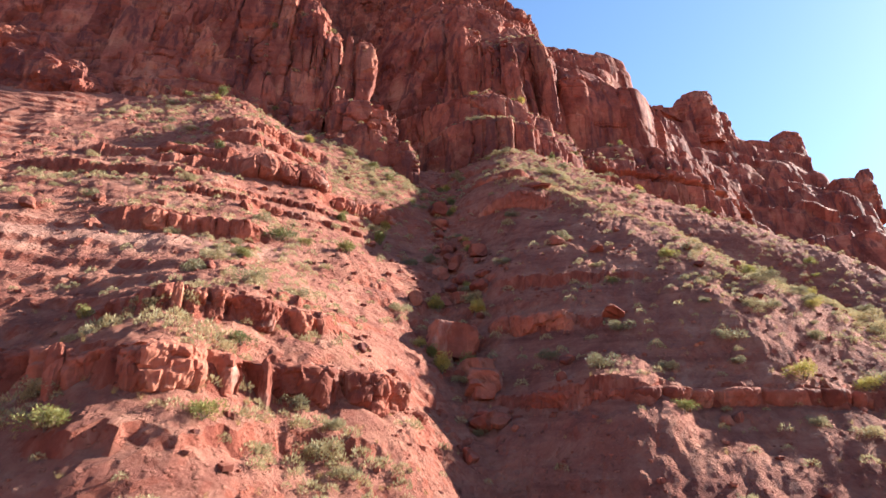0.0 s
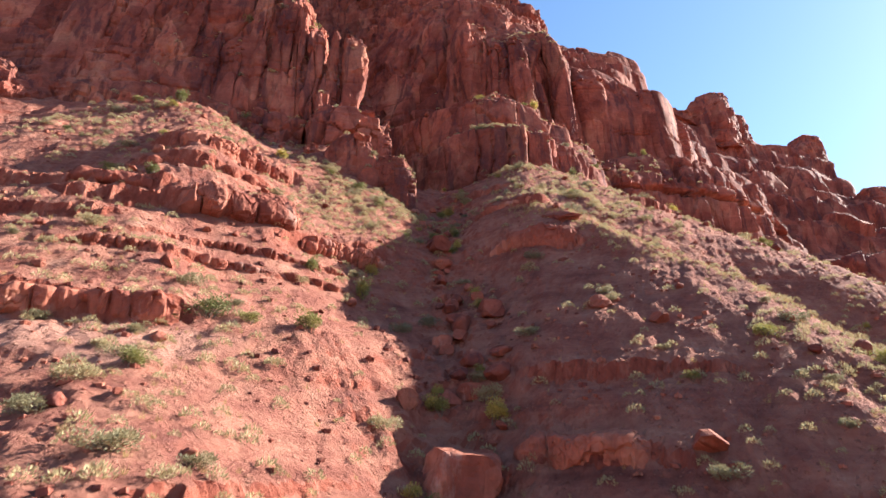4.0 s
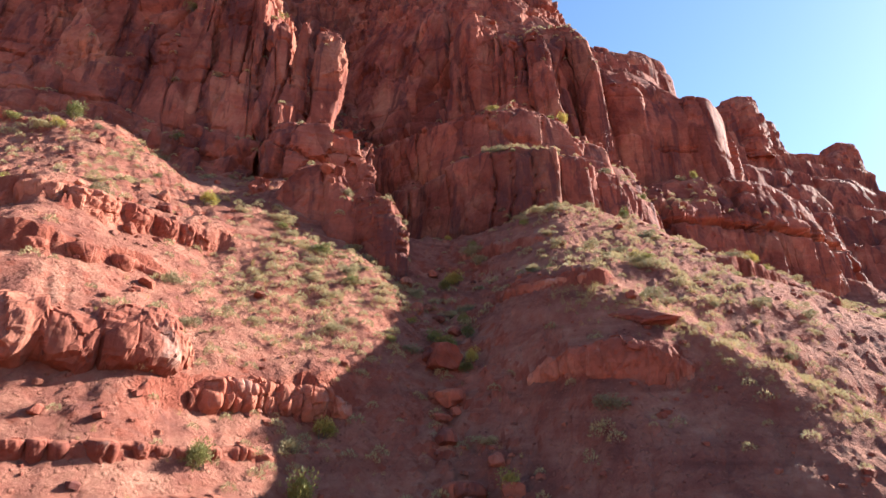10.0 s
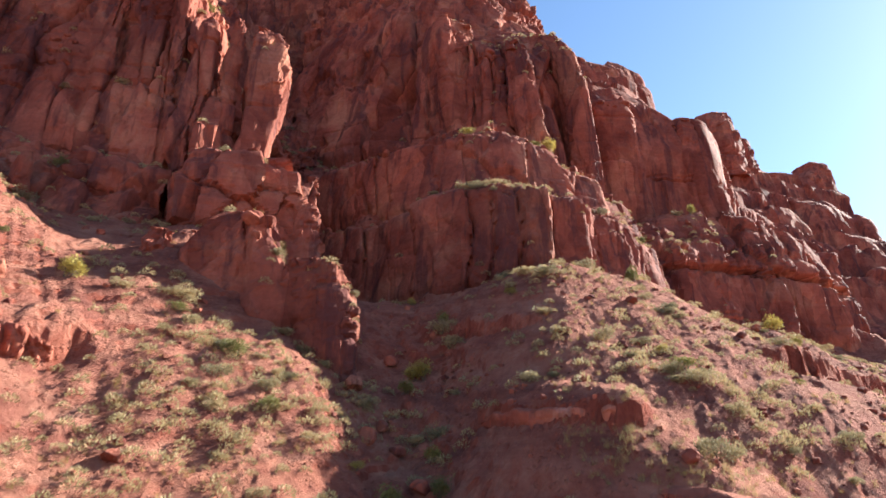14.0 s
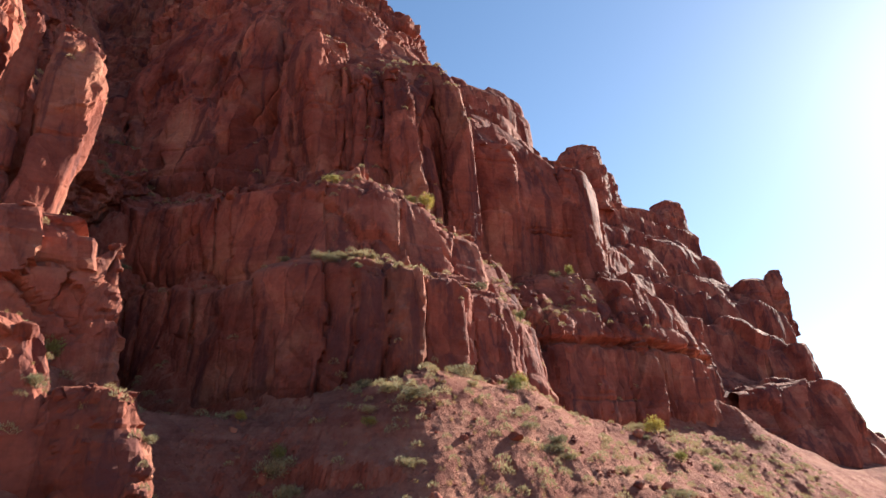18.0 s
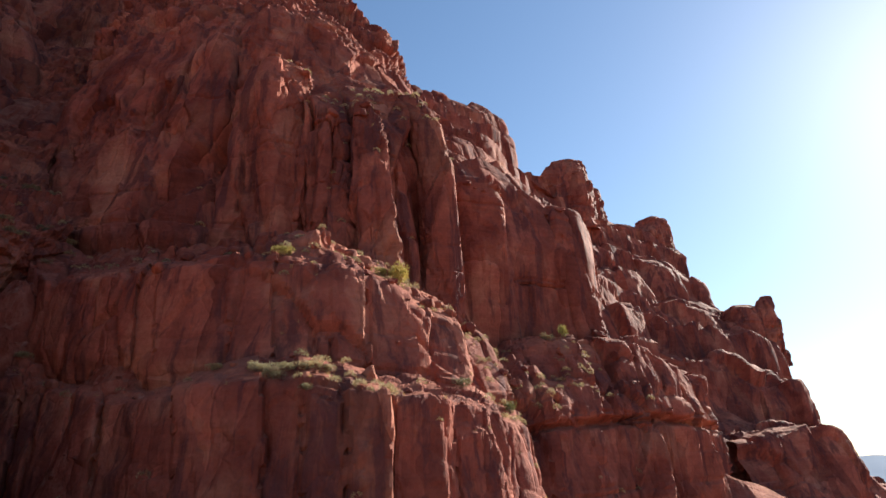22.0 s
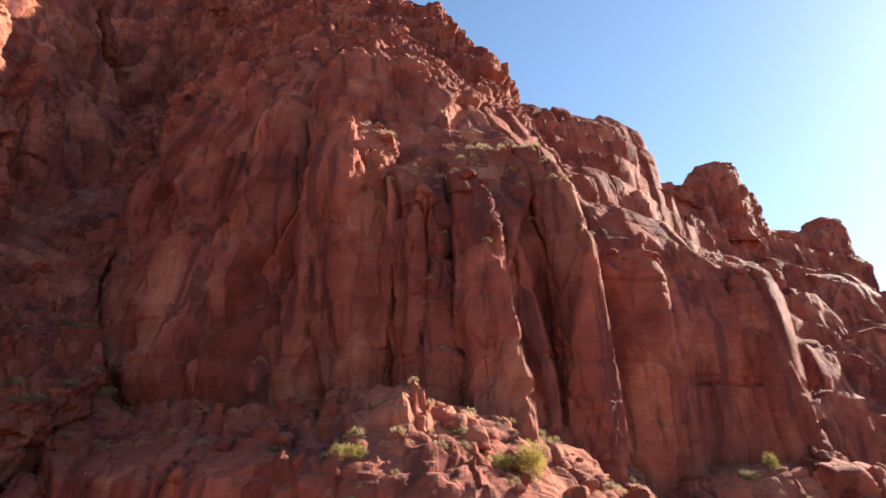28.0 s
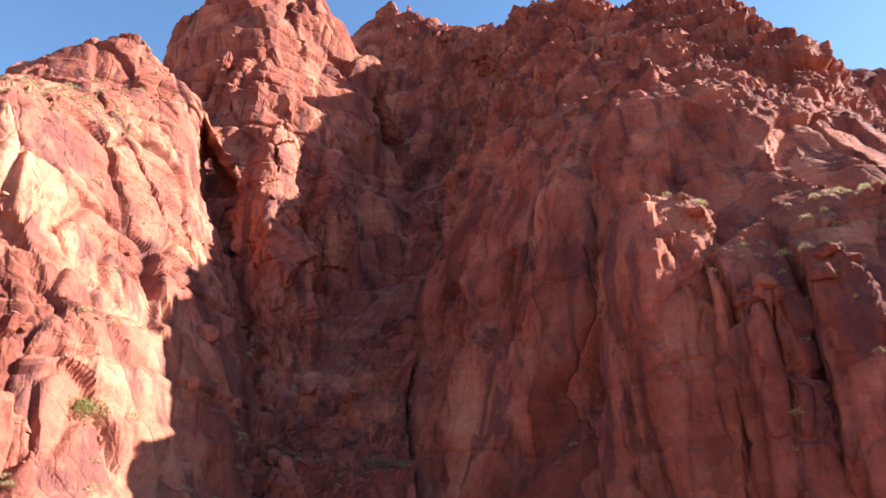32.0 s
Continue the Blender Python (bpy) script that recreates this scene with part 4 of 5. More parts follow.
# ---- rocks, ledges, plants ----
def turned_rock(name, rings, mat, label, seed=0, square=3.6, sides=60, rise=0.22, step=0.12, **relief):
    """A standing rock: rings (z, x, y, half width, half depth) from the foot up, squarish in plan, with jointed relief."""
    r = np.array(rings, float)
    nz = max(8, int((r[-1, 0] - r[0, 0]) / rise))
    z = np.linspace(r[0, 0], r[-1, 0], nz)
    cx, cy, rx, ry = (np.interp(z, r[:, 0], r[:, k]) for k in (1, 2, 3, 4))
    turn = (seed * 0.71) % 1.2 - 0.6 if square < 6 else (seed * 0.71) % 0.5 - 0.15
    a = np.linspace(0, 2 * math.pi, sides, endpoint=False)
    c, s = np.cos(a), np.sin(a)
    shape = (np.abs(c) ** square + np.abs(s) ** square) ** (-1 / square)
    ex, ey = np.cos(a + turn) * shape, np.sin(a + turn) * shape
    v = np.stack([cx[:, None] + rx[:, None] * ex, cy[:, None] + ry[:, None] * ey, np.repeat(z[:, None], sides, 1)], -1)
    p = v.reshape(-1, 3)
    d = rock_relief(p, seed=seed, step=step, **relief).reshape(nz, sides)
    out = np.stack([np.repeat(np.cos(a + turn)[None], nz, 0), np.repeat(np.sin(a + turn)[None], nz, 0), np.zeros((nz, sides))], -1)
    v = v + out * np.minimum(d, 0.6 * np.minimum(rx, ry)[:, None])[..., None]
    v[..., 2] += 0.25 * fbm(p * 0.8 + 3, 3, seed + 5).reshape(nz, sides)
    top, foot = v[-1].mean(0) + (0, 0, 0.25 * min(rx[-1], ry[-1])), v[0].mean(0)
    me = bpy.data.meshes.new(name)
    verts = [tuple(q) for q in v.reshape(-1, 3)] + [tuple(top), tuple(foot)]
    n, faces = sides, []
    for i in range(nz - 1):
        for k in range(n):
            faces.append((i * n + k, i * n + (k + 1) % n, (i + 1) * n + (k + 1) % n, (i + 1) * n + k))
    last = (nz - 1) * n
    for k in range(n):
        faces.append((last + k, last + (k + 1) % n, len(verts) - 2))
        faces.append(((k + 1) % n, k, len(verts) - 1))
    me.from_pydata(verts, [], faces)
    me.materials.append(mat)
    return tagged(new(name, me), label, "rock")


def far_tower(x, y, z0, z1, r, label, seed):
    turned_rock("rock_tower", [(z0, x, y, r * 1.25, r * 1.2), (z0 + (z1 - z0) * 0.7, x, y, r, r), (z1 - 1, x + 0.2 * r, y, r * 0.7, r * 0.7), (z1, x + 0.3 * r, y, r * 0.4, r * 0.4)], ROCK, label, seed=seed, big=1.2, mid=0.6, wide=3.5, tall=1.6, rise=0.6)


def boulder_mesh(name, mat, seed, detail=3, flat=0.75, cuts=9):
    """An angular boulder about one metre wide, cut by flat planes."""
    rnd = random.Random(seed)
    bm = bmesh.new()
    bmesh.ops.create_icosphere(bm, subdivisions=detail, radius=0.62)
    planes = [(Vector((rnd.gauss(0, 1), rnd.gauss(0, 1), rnd.gauss(0, 0.8))).normalized(), rnd.uniform(0.30, 0.46)) for _ in range(cuts)]
    for q in bm.verts:
        for way, far in planes:
            over = q.co.dot(way) - far
            if over > 0:
                q.co -= way * over * 0.92
        q.co += q.co.normalized() * (0.05 * noise.fractal(q.co * 4 + Vector((seed, 0, 0)), 0.8, 2.0, 3))
        q.co.z *= flat
    me = bpy.data.meshes.new(name)
    bm.to_mesh(me)
    bm.free()
    me.materials.append(mat)
    return me


# standing rocks below the columned wall
turned_rock("rock_pillar", [(50.5, -13.6, 93.6, 1.7, 1.6), (54, -13.9, 93.6, 1.5, 1.5), (57.5, -13.3, 93.8, 1.35, 1.4), (61, -13.1, 94.3, 1.75, 1.5), (64.5, -13.0, 94.8, 1.85, 1.6), (67.5, -13.2, 95.3, 1.45, 1.3), (69.8, -14.0, 95.6, 0.6, 0.6)], ROCK, "tall top-heavy sandstone pillar standing on a narrow neck", seed=2, big=0.8, mid=0.35, wide=3.0, tall=2.2, fine=0.08, sides=72, square=7.0, rise=0.18, step=0.15)
turned_rock("rock_spire", [(52, -16.1, 93.0, 1.2, 1.1), (60, -16.2, 93.4, 1.0, 1.0), (65, -16.1, 93.8, 0.75, 0.7), (69.4, -15.8, 94.0, 0.25, 0.25)], ROCK, "slim pointed sandstone spire beside the pillar", seed=5, big=0.4, mid=0.2, wide=1.8, tall=3.5, fine=0.1)
turned_rock("rock_pedestal", [(42, -13.6, 90.4, 5.0, 3.2), (48, -13.7, 90.2, 4.6, 3.0), (52, -13.9, 90.2, 4.1, 2.8), (53.6, -14.2, 90.4, 3.3, 2.2)], ROCK, "blocky red sandstone pedestal", seed=7, big=1.2, mid=0.5, wide=3.0, tall=1.3, fine=0.1, sides=96, square=9.0, bedding=0.15)
turned_rock("rock_horn", [(40, -9, 90.2, 2.6, 2.1), (45, -9.1, 90.0, 2.2, 1.8), (48.6, -9.0, 89.8, 1.8, 1.6), (50.4, -8.3, 89.8, 1.2, 1.1), (52.4, -7.6, 90, 0.28, 0.28)], ROCK, "horned red rock with split top", seed=9, big=0.8, mid=0.4, wide=2.2, tall=1.4, fine=0.1, square=8.0, bedding=0.15)
turned_rock("rock_block", [(36, -11.2, 83.6, 3.6, 2.1), (40, -11.3, 83.5, 3.2, 2.0), (43.6, -11.4, 83.4, 2.5, 1.7), (45.8, -11.0, 83.4, 1.4, 1.2), (46.6, -10.9, 83.4, 0.9, 0.9)], ROCK, "leaning slab of red sandstone split by joints", seed=11, big=1.2, mid=0.5, wide=2.6, tall=2.0, fine=0.1, sides=84, square=7.0, bedding=0.15)
turned_rock("rock_rib", [(33, -6.2, 83.4, 2.7, 2.1), (38, -6.2, 83.3, 2.5, 1.9), (41, -6.2, 83.3, 2.1, 1.7), (43.4, -6.0, 83.4, 1.3, 1.1)], ROCK, "rounded red rock rib above the gully", seed=14, big=0.7, mid=0.4, wide=2.0, tall=1.8, sides=60)
turned_rock("rock_rib", [(34, -4.6, 82.3, 1.2, 1.2), (37.5, -4.6, 82.2, 1.2, 1.2), (40, -4.5, 82.2, 1.1, 1.1), (41.6, -4.5, 82.3, 0.55, 0.55)], ROCK, "blunt rock knob at the end of a red rib", seed=16, big=0.35, mid=0.25, wide=1.5, tall=1.4)
turned_rock("rock_finger", [(112, -48.6, 136.8, 1.6, 1.6), (118, -48.2, 136.4, 1.0, 1.0), (121.5, -47.4, 136.2, 0.6, 0.7), (123.4, -46.9, 136.0, 0.75, 0.8), (124.8, -46.6, 136.0, 0.35, 0.4)], ROCK, "thin leaning finger of sunlit rock", seed=22, big=0.3, mid=0.2, wide=1.4, tall=1.6)
turned_rock("rock_stump", [(41, -15.8, 82.4, 1.3, 1.0), (44, -15.8, 82.5, 1.0, 0.8), (45.2, -15.6, 82.6, 0.6, 0.5)], ROCK, "small square rock stump on the slope", seed=18, big=0.3, mid=0.2, wide=1.2, tall=1.0)

turned_rock("rock_stump", [(47.5, -27, 86, 0.9, 0.8), (49.6, -26.9, 85.9, 0.6, 0.55), (51, -26.8, 85.9, 0.5, 0.45), (51.8, -26.7, 85.9, 0.2, 0.2)], ROCK, "small sunlit rock pinnacle on the slope", seed=24, big=0.25, mid=0.15, wide=0.9, tall=1.2)
turned_rock("rock_stump", [(49, -31.0, 85, 1.1, 0.9), (51.2, -30.8, 85, 0.75, 0.6), (52.4, -30.9, 85, 0.5, 0.4), (53.6, -31.1, 85, 0.2, 0.2)], ROCK, "cluster of small sunlit rock pinnacles", seed=26, big=0.35, mid=0.2, wide=0.8, tall=1.4)

# slabs that lean against the foot of the columned wall: foot x, foot y, half width, top x, top y, top z, half width there
for k, (fx, fy, fw, tx, ty, tz, tw) in enumerate(((-52, 88, 3.4, -50, 93.5, 81, 2.6), (-45.5, 88.8, 2.8, -44, 93, 76, 1.8), (-39.4, 90, 3.0, -37.4, 94, 80, 2.2), (-33.6, 91, 1.9, -33.2, 93.2, 69, 1.3), (-30.6, 91.6, 1.7, -30, 93, 67, 1.0),
                                                  (-27.8, 92.2, 1.9, -26.6, 95.6, 81, 1.3), (-24.2, 92.2, 2.0, -22.9, 95.2, 78.5, 1.2), (-21.3, 92.4, 1.2, -20.9, 94.2, 75, 0.7), (-18.9, 92.4, 1.4, -18.6, 94.0, 70.5, 0.9), (-16.6, 92.0, 1.1, -16.8, 93.4, 63.5, 0.7))):
    rise_ = tz - 52.0
    turned_rock("rock_slab", [(52, fx, fy + 0.8, fw, 2.2), (57, fx + 0.12 * (tx - fx), fy + 0.9, fw * 0.98, 2.0), (52 + 0.55 * rise_, fx * 0.45 + tx * 0.55, fy * 0.5 + ty * 0.5 + 0.8, fw * 0.5 + tw * 0.5, 1.9),
                              (tz - 2.2, tx * 0.94 + fx * 0.06, ty + 0.8, tw, 1.6), (tz, tx + 0.3 * tw, ty + 1.0, tw * 0.45, 0.9)], ROCK,
                "tall leaning slab of dark red sandstone on the wall", seed=(4, 21, 38, 55, 72, 89, 106, 123, 140, 157)[k], square=7.0, sides=72, rise=0.28, big=0.7, mid=0.45, wide=2.6, tall=4.0, fine=0.1, joints=1.2)

turned_rock("rock_rib", [(74, -26.5, 124, 3.6, 3.4), (86, -28.6, 124.6, 3.2, 3.0), (95, -30.6, 125.4, 2.6, 2.6), (103, -31.6, 127.4, 1.9, 2.0), (107, -32, 128.6, 1.1, 1.2)], ROCK,
            "blocky sunlit rib below the stepped spire", seed=19, big=1.4, mid=0.7, wide=3.2, tall=1.8, fine=0.15, sides=84, rise=0.3)

# columns that stand out of the great buttress and the wall beside it
turned_rock("rock_buttress", [(62, 6.0, 115.6, 2.5, 2.8), (70, 5.4, 115.5, 2.3, 2.7), (77, 4.6, 115.5, 2.7, 2.7), (83, 4.2, 115.9, 3.0, 2.7), (86.2, 4.2, 116.6, 2.7, 2.4), (87.4, 4.1, 117.2, 2.0, 1.8)], ROCK,
            "smooth swelling sandstone column with a crumbling cap", seed=81, square=4.0, big=0.5, mid=0.35, fine=0.1, wide=4.4, tall=2.2, sides=80, bedding=0.15)
turned_rock("rock_buttress", [(60, 9.9, 113.9, 2.3, 2.4), (70, 9.5, 113.7, 2.1, 2.2), (76, 9.3, 113.8, 1.8, 2.1), (79.6, 9.5, 114.0, 1.7, 1.8), (81.2, 9.7, 114.2, 1.1, 1.3)], ROCK,
            "flat-topped sandstone column split by dark joints", seed=83, square=7.0, big=1.0, mid=0.6, fine=0.14, wide=2.4, tall=3.2, sides=80, joints=1.4, bedding=0.15)
turned_rock("rock_buttress", [(60, 14.0, 112.8, 2.0, 2.6), (68, 13.5, 112.3, 1.8, 2.4), (74, 13.2, 112.6, 1.7, 2.2), (79, 12.7, 113.2, 1.6, 2.0), (82.2, 12.3, 113.8, 1.0, 1.4)], ROCK,
            "narrow sandstone column with a pale worn edge", seed=84, square=7.0, big=0.9, mid=0.6, fine=0.14, wide=2.2, tall=3.4, sides=80, joints=1.4, bedding=0.15)
turned_rock("rock_flake", [(58, 21.4, 116.2, 2.2, 2.4), (70, 20.8, 116.2, 1.9, 2.2), (78, 20.3, 116.6, 1.9, 2.2), (83, 19.6, 117.2, 1.7, 2.0), (87, 18, 118.6, 1.2, 1.4)], ROCK,
            "curving sandstone flake with a sun-bleached edge", seed=85, big=0.5, mid=0.3, fine=0.1, wide=4.0, tall=4.0, sides=56, bedding=0.1)
turned_rock("rock_shelf", [(76, -32.6, 126.8, 5.0, 4.0), (88, -34.6, 127.6, 5.2, 4.0), (96, -36.4, 128.4, 4.8, 3.6), (98.4, -37.2, 128.8, 3.4, 2.6)], ROCK,
            "broken sunlit shelf between the wall and the spire", seed=94, square=6.0, big=1.2, mid=0.6, fine=0.14, wide=3.2, tall=1.6, sides=84)
turned_rock("rock_tongue", [(81.5, -28.4, 133.6, 1.2, 1.3), (83.5, -28.5, 133.5, 2.1, 1.8), (90, -28.9, 133.7, 2.3, 2.0), (97, -29.8, 135.2, 2.5, 2.4), (104, -31, 138, 2.4, 2.6)], ROCK,
            "long blunt tongue of shaded rock beside the cleft", seed=92, big=0.5, mid=0.35, fine=0.12, wide=3.0, tall=2.6, sides=60)
turned_rock("rock_buttress", [(58, 28.6, 123.6, 4.2, 3.0), (70, 28.0, 123.4, 3.6, 2.6), (78, 27.4, 123.6, 3.0, 2.3), (80.2, 27.2, 124, 2.5, 1.8)], ROCK,
            "smooth flat-topped column beside the great buttress", seed=87, big=0.5, mid=0.3, fine=0.08, wide=5.0, tall=4.0, sides=64, bedding=0.1)
turned_rock("rock_flake", [(58, 42.6, 124.4, 2.6, 2.4), (66, 41.2, 125.6, 2.2, 2.2), (74, 39.8, 126, 2.0, 2.0), (78.6, 39.4, 126.6, 1.5, 1.4), (80.4, 39.2, 127, 0.7, 0.7)], ROCK,
            "pale-edged flake leaning on the shaded wall", seed=89, big=0.5, mid=0.3, fine=0.1, wide=4.0, tall=4.0, sides=56, bedding=0.1)
turned_rock("rock_flake", [(43, 54.4, 122, 2.4, 2.0), (48, 54, 122.2, 1.9, 1.7), (52.6, 53.2, 122.8, 1.2, 1.1), (54.6, 52.6, 123.4, 0.5, 0.5)], ROCK,
            "pale flake at the end of a cliff band", seed=91, big=0.4, mid=0.2, fine=0.08, wide=3.0, tall=2.0, bedding=0.1)
far_tower(134.6, 193.5, 74, 92.4, 3.4, "leaning rock tower on the far ridge", 71)
far_tower(128, 196, 72, 90, 5.4, "rounded rock tower on the far ridge", 72)
far_tower(101, 236, 120, 146, 8.5, "rounded summit block on the far ridge", 73)
far_tower(144, 251.5, 112, 137, 6.6, "square summit block on the far ridge", 74)
far_tower(110, 241, 118, 139.6, 7.0, "low summit block on the far ridge", 75)

deps = bpy.context.evaluated_depsgraph_get()


def drop_to(x, y, high=400.0):
    """The surface under (x, y): its place and normal."""
    hit, place, normal, _, ob, _ = scene.ray_cast(deps, Vector((x, y, high)), Vector((0, 0, -1)))
    return (place, normal, ob) if hit else (None, None, None)


def contour(z, x0, x1, step=0.25):
    """The line at height z along the front of the slope between x0 and x1."""
    xs = np.arange(x0, x1, step)
    ys = np.arange(16, 84, 0.2)
    xx, yy = np.meshgrid(xs, ys)
    zz = land_height(xx.ravel(), yy.ravel()).reshape(xx.shape)
    return [(float(x), float(ys[np.argmax(zz[:, k] > z)])) for k, x in enumerate(xs)]


def part(name, me, parent, m=None, label=""):
    ob = new(name, me)
    ob.parent = parent
    if m is not None:
        ob.matrix_basis = m
    return tagged(ob, label)


COLUMNS = []
for k in range(6):
    nc, nh = 26, 18
    a, f = np.meshgrid(np.linspace(0, 2 * math.pi, nc, endpoint=False), np.linspace(0, 1, nh))
    sq = (np.abs(np.cos(a)) ** 3.2 + np.abs(np.sin(a)) ** 3.2) ** (-1 / 3.2)
    w = 0.5 * (0.84 + 0.14 * np.sin(3.3 * f + 1.7 * k)) * (0.74 + 0.3 * np.minimum(f / 0.6, 1.0)) * np.where(f > 0.97, 0.5, np.where(f > 0.9, 0.82, np.where(f > 0.82, 0.94, 1.0)))
    v = np.stack([np.cos(a) * sq * w, np.sin(a) * sq * w, f], -1)
    q = v.reshape(-1, 3) + 9.3 * k
    f1, j1 = facets(q * (1.7, 1.7, 1.3), 600 + k)
    d = (0.26 * f1 - 0.10 * j1 + 0.13 * fbm(q * 3.2, 4, 610 + k)).reshape(nh, nc)
    v[..., 0] += np.cos(a) * d
    v[..., 1] += np.sin(a) * d
    v[..., 2] += 0.10 * fbm(q * 2.5 + 4, 3, 620 + k).reshape(nh, nc)
    verts = [tuple(p) for p in v.reshape(-1, 3)]
    faces = [(i * nc + j, i * nc + (j + 1) % nc, (i + 1) * nc + (j + 1) % nc, (i + 1) * nc + j) for i in range(nh - 1) for j in range(nc)]
    faces.append(tuple(range((nh - 1) * nc, nh * nc)))
    me = bpy.data.meshes.new("rock_column")
    me.from_pydata(verts, [], faces)
    me.materials.append(LEDGE)
    COLUMNS.append(me)


def ledge(foot, high, x0, x1, label, seed, wide=1.0, gap=0.3, deep=0.9, out=0.35, loose=0.0, hang=0.0):
    """A hard bed weathered into columns under a common brow, with dark hollows between them; loose: the share of columns that stand free; hang: how far a smooth brow overhangs the fluted face."""
    rnd = random.Random(seed)
    line = np.array(contour(foot + high * 0.4, x0, x1, 0.25))
    line = eased(line, 3, 0)
    run = np.concatenate([[0], np.cumsum(np.hypot(*np.diff(line, axis=0).T))])
    step = min(0.1, wide * 0.09)
    at = np.arange(0, run[-1], step)
    base = np.stack([np.interp(at, run, line[:, k]) for k in (0, 1)], 1)
    way = np.gradient(base, axis=0)
    way = eased(way / np.maximum(np.linalg.norm(way, axis=1, keepdims=True), 1e-6), 6, 0)
    front = np.stack([way[:, 1], -way[:, 0]], 1)
    bulge, cave, tall, root = np.zeros(len(at)), np.zeros(len(at)), np.ones(len(at)), tagged(new("rock_ledge"), label, "rock ledge", group="ledges of the spurs")
    a = 0.0
    while a < run[-1]:
        w, g = wide * rnd.choice((0.5, 0.7, 0.9, 1.2, 1.7, 2.6)) * rnd.uniform(0.8, 1.2), wide * gap * rnd.choice((0.3, 0.5, 0.8, 1.4, 2.6))
        on = (at >= a) & (at < a + w)
        u = (at[on] - a) / w * 2 - 1
        bulge[on] = (1 - np.abs(u) ** 3.2) * min(w, 1.4) * rnd.uniform(0.28, 0.42)
        tall[on] = rnd.uniform(0.82, 1.08)
        on = (at >= a + w) & (at < a + w + g)
        u = (at[on] - a - w) / g * 2 - 1
        cave[on] = (1 - u ** 4) * rnd.uniform(0.5, 1.0)
        if rnd.random() < loose:
            x, y = (float(np.interp(a + w + g / 2, at, base[:, k])) for k in (0, 1))
            size = wide * rnd.uniform(0.5, 0.8)
            part("rock_column", COLUMNS[rnd.randrange(6)], root, pose(x, y - out - 0.1, foot - 0.5, rnd.uniform(-7, 3), rnd.uniform(-5, 5), rnd.uniform(0, 360)) @ Matrix.Diagonal((size, size, high * rnd.uniform(0.5, 0.95) + 0.5, 1)))
        a += w + g
    ends = np.clip(np.minimum(at, run[-1] - at) / 1.2, 0, 1)
    stands = np.clip(0.75 + 1.1 * fbm(np.stack([at / (2.2 * wide + 1.5), at * 0, at * 0 + seed], 1), 3, seed + 6), 0.0, 1.0)
    bulge, cave = bulge * (0.35 + 0.65 * stands), cave * (0.2 + 0.8 * stands)
    ends = ends * (0.45 + 0.55 * stands)
    rows = []
    for f, back, hole in ((-0.7, 1.2, 0.0), (-0.25, 0.6, 0.4), (0.0, 0.30, 0.9), (0.08, 0.20, 1.0), (0.18, 0.16, 1.0), (0.28, 0.10, 1.0), (0.40, 0.04, 1.0), (0.52, 0.0, 1.0), (0.62, -0.04, 0.9), (0.72, -0.05, 0.7), (0.80, -0.04, 0.45),
                          (0.87, 0.0, 0.28), (0.93, 0.10, 0.2), (0.98, 0.28, 0.12), (1.02, 0.55, 0.05), (1.03, 1.2, 0.0), (0.98, 2.2, 0.0)):
        smooth = min(1.0, hang) * min(1.0, max(0.0, (f - 0.42) / 0.2))
        brow = hang * (0.55 * math.sin(math.pi * min(1.0, max(0.0, f))) - 0.75 * math.exp(-((f - 0.05) / 0.16) ** 2))
        reach = (out + brow) * ends - back * min(1.0, high) + bulge * (1.0 if f < 0.95 else 0.5) * (f > -0.2) * (1 - 0.75 * smooth) - deep * cave * hole * (1 - 0.85 * smooth)
        rows.append(np.concatenate([base + front * reach[:, None], (foot + high * (f * np.where(f > 0.5, 1 + (tall - 1) * 0.6, 1.0)) * (0.6 + 0.4 * ends))[:, None]], 1))
    v = np.array(rows)
    v = np.stack([np.concatenate([np.interp(np.linspace(0, len(v) - 1, 34), np.arange(len(v)), v[:, c, k])[None] for k in range(3)]).T for c in range(v.shape[1])], 1)
    p = v.reshape(-1, 3)
    d = rock_relief(p, seed=seed, step=0.06, big=0.18 * min(high, 1.7), mid=0.12 * min(high, 1.7), fine=0.05, wide=max(0.8, min(wide, 1.6) * 0.8), tall=1.5, bedding=0.05).reshape(v.shape[:2])
    v[..., :2] += front[None] * d[..., None] * 0.9
    v[..., 2] += 0.10 * high * fbm(p * 1.4, 3, seed + 2).reshape(v.shape[:2])
    cuts = [0] + [c for c in range(2, len(at) - 2) if cave[c] > 0.02 and cave[c] >= cave[c - 1] and cave[c] > cave[c + 1]] + [len(at) - 1]
    for c0, c1 in zip(cuts[:-1], cuts[1:]):
        if c1 > c0 + 1:
            sheet("rock_column", v[:, c0:c1 + 1], LEDGE, False).parent = root
    return root


ledge(2.1, 2.3, -17.5, -1.4, "pale red ledge hollowed into stubby sunlit columns", 101, 0.95, 0.8, 1.7, 0.6, loose=0.12)
ledge(5.9, 1.5, -16, -5.0, "upper red ledge of small weathered columns", 102, 0.8, 0.55, 1.1, 0.5, loose=0.1)
ledge(15.4, 1.6, -21, -13, "bleached ledge under yellow shrubs", 105, 1.1, 0.15, 0.4)
ledge(20.6, 0.8, -21, -7.4, "toothed red ledge across the slope", 106, 0.4, 0.5, 0.3, 0.1)
ledge(22.3, 0.9, -18, -7.2, "thin toothed ledge across the slope", 107, 0.42, 0.5, 0.3, 0.1)
ledge(24.2, 2.2, -11.6, -4.6, "fluted red bed above the gully", 109, 0.5, 0.25, 0.5, 0.2, hang=0.5)
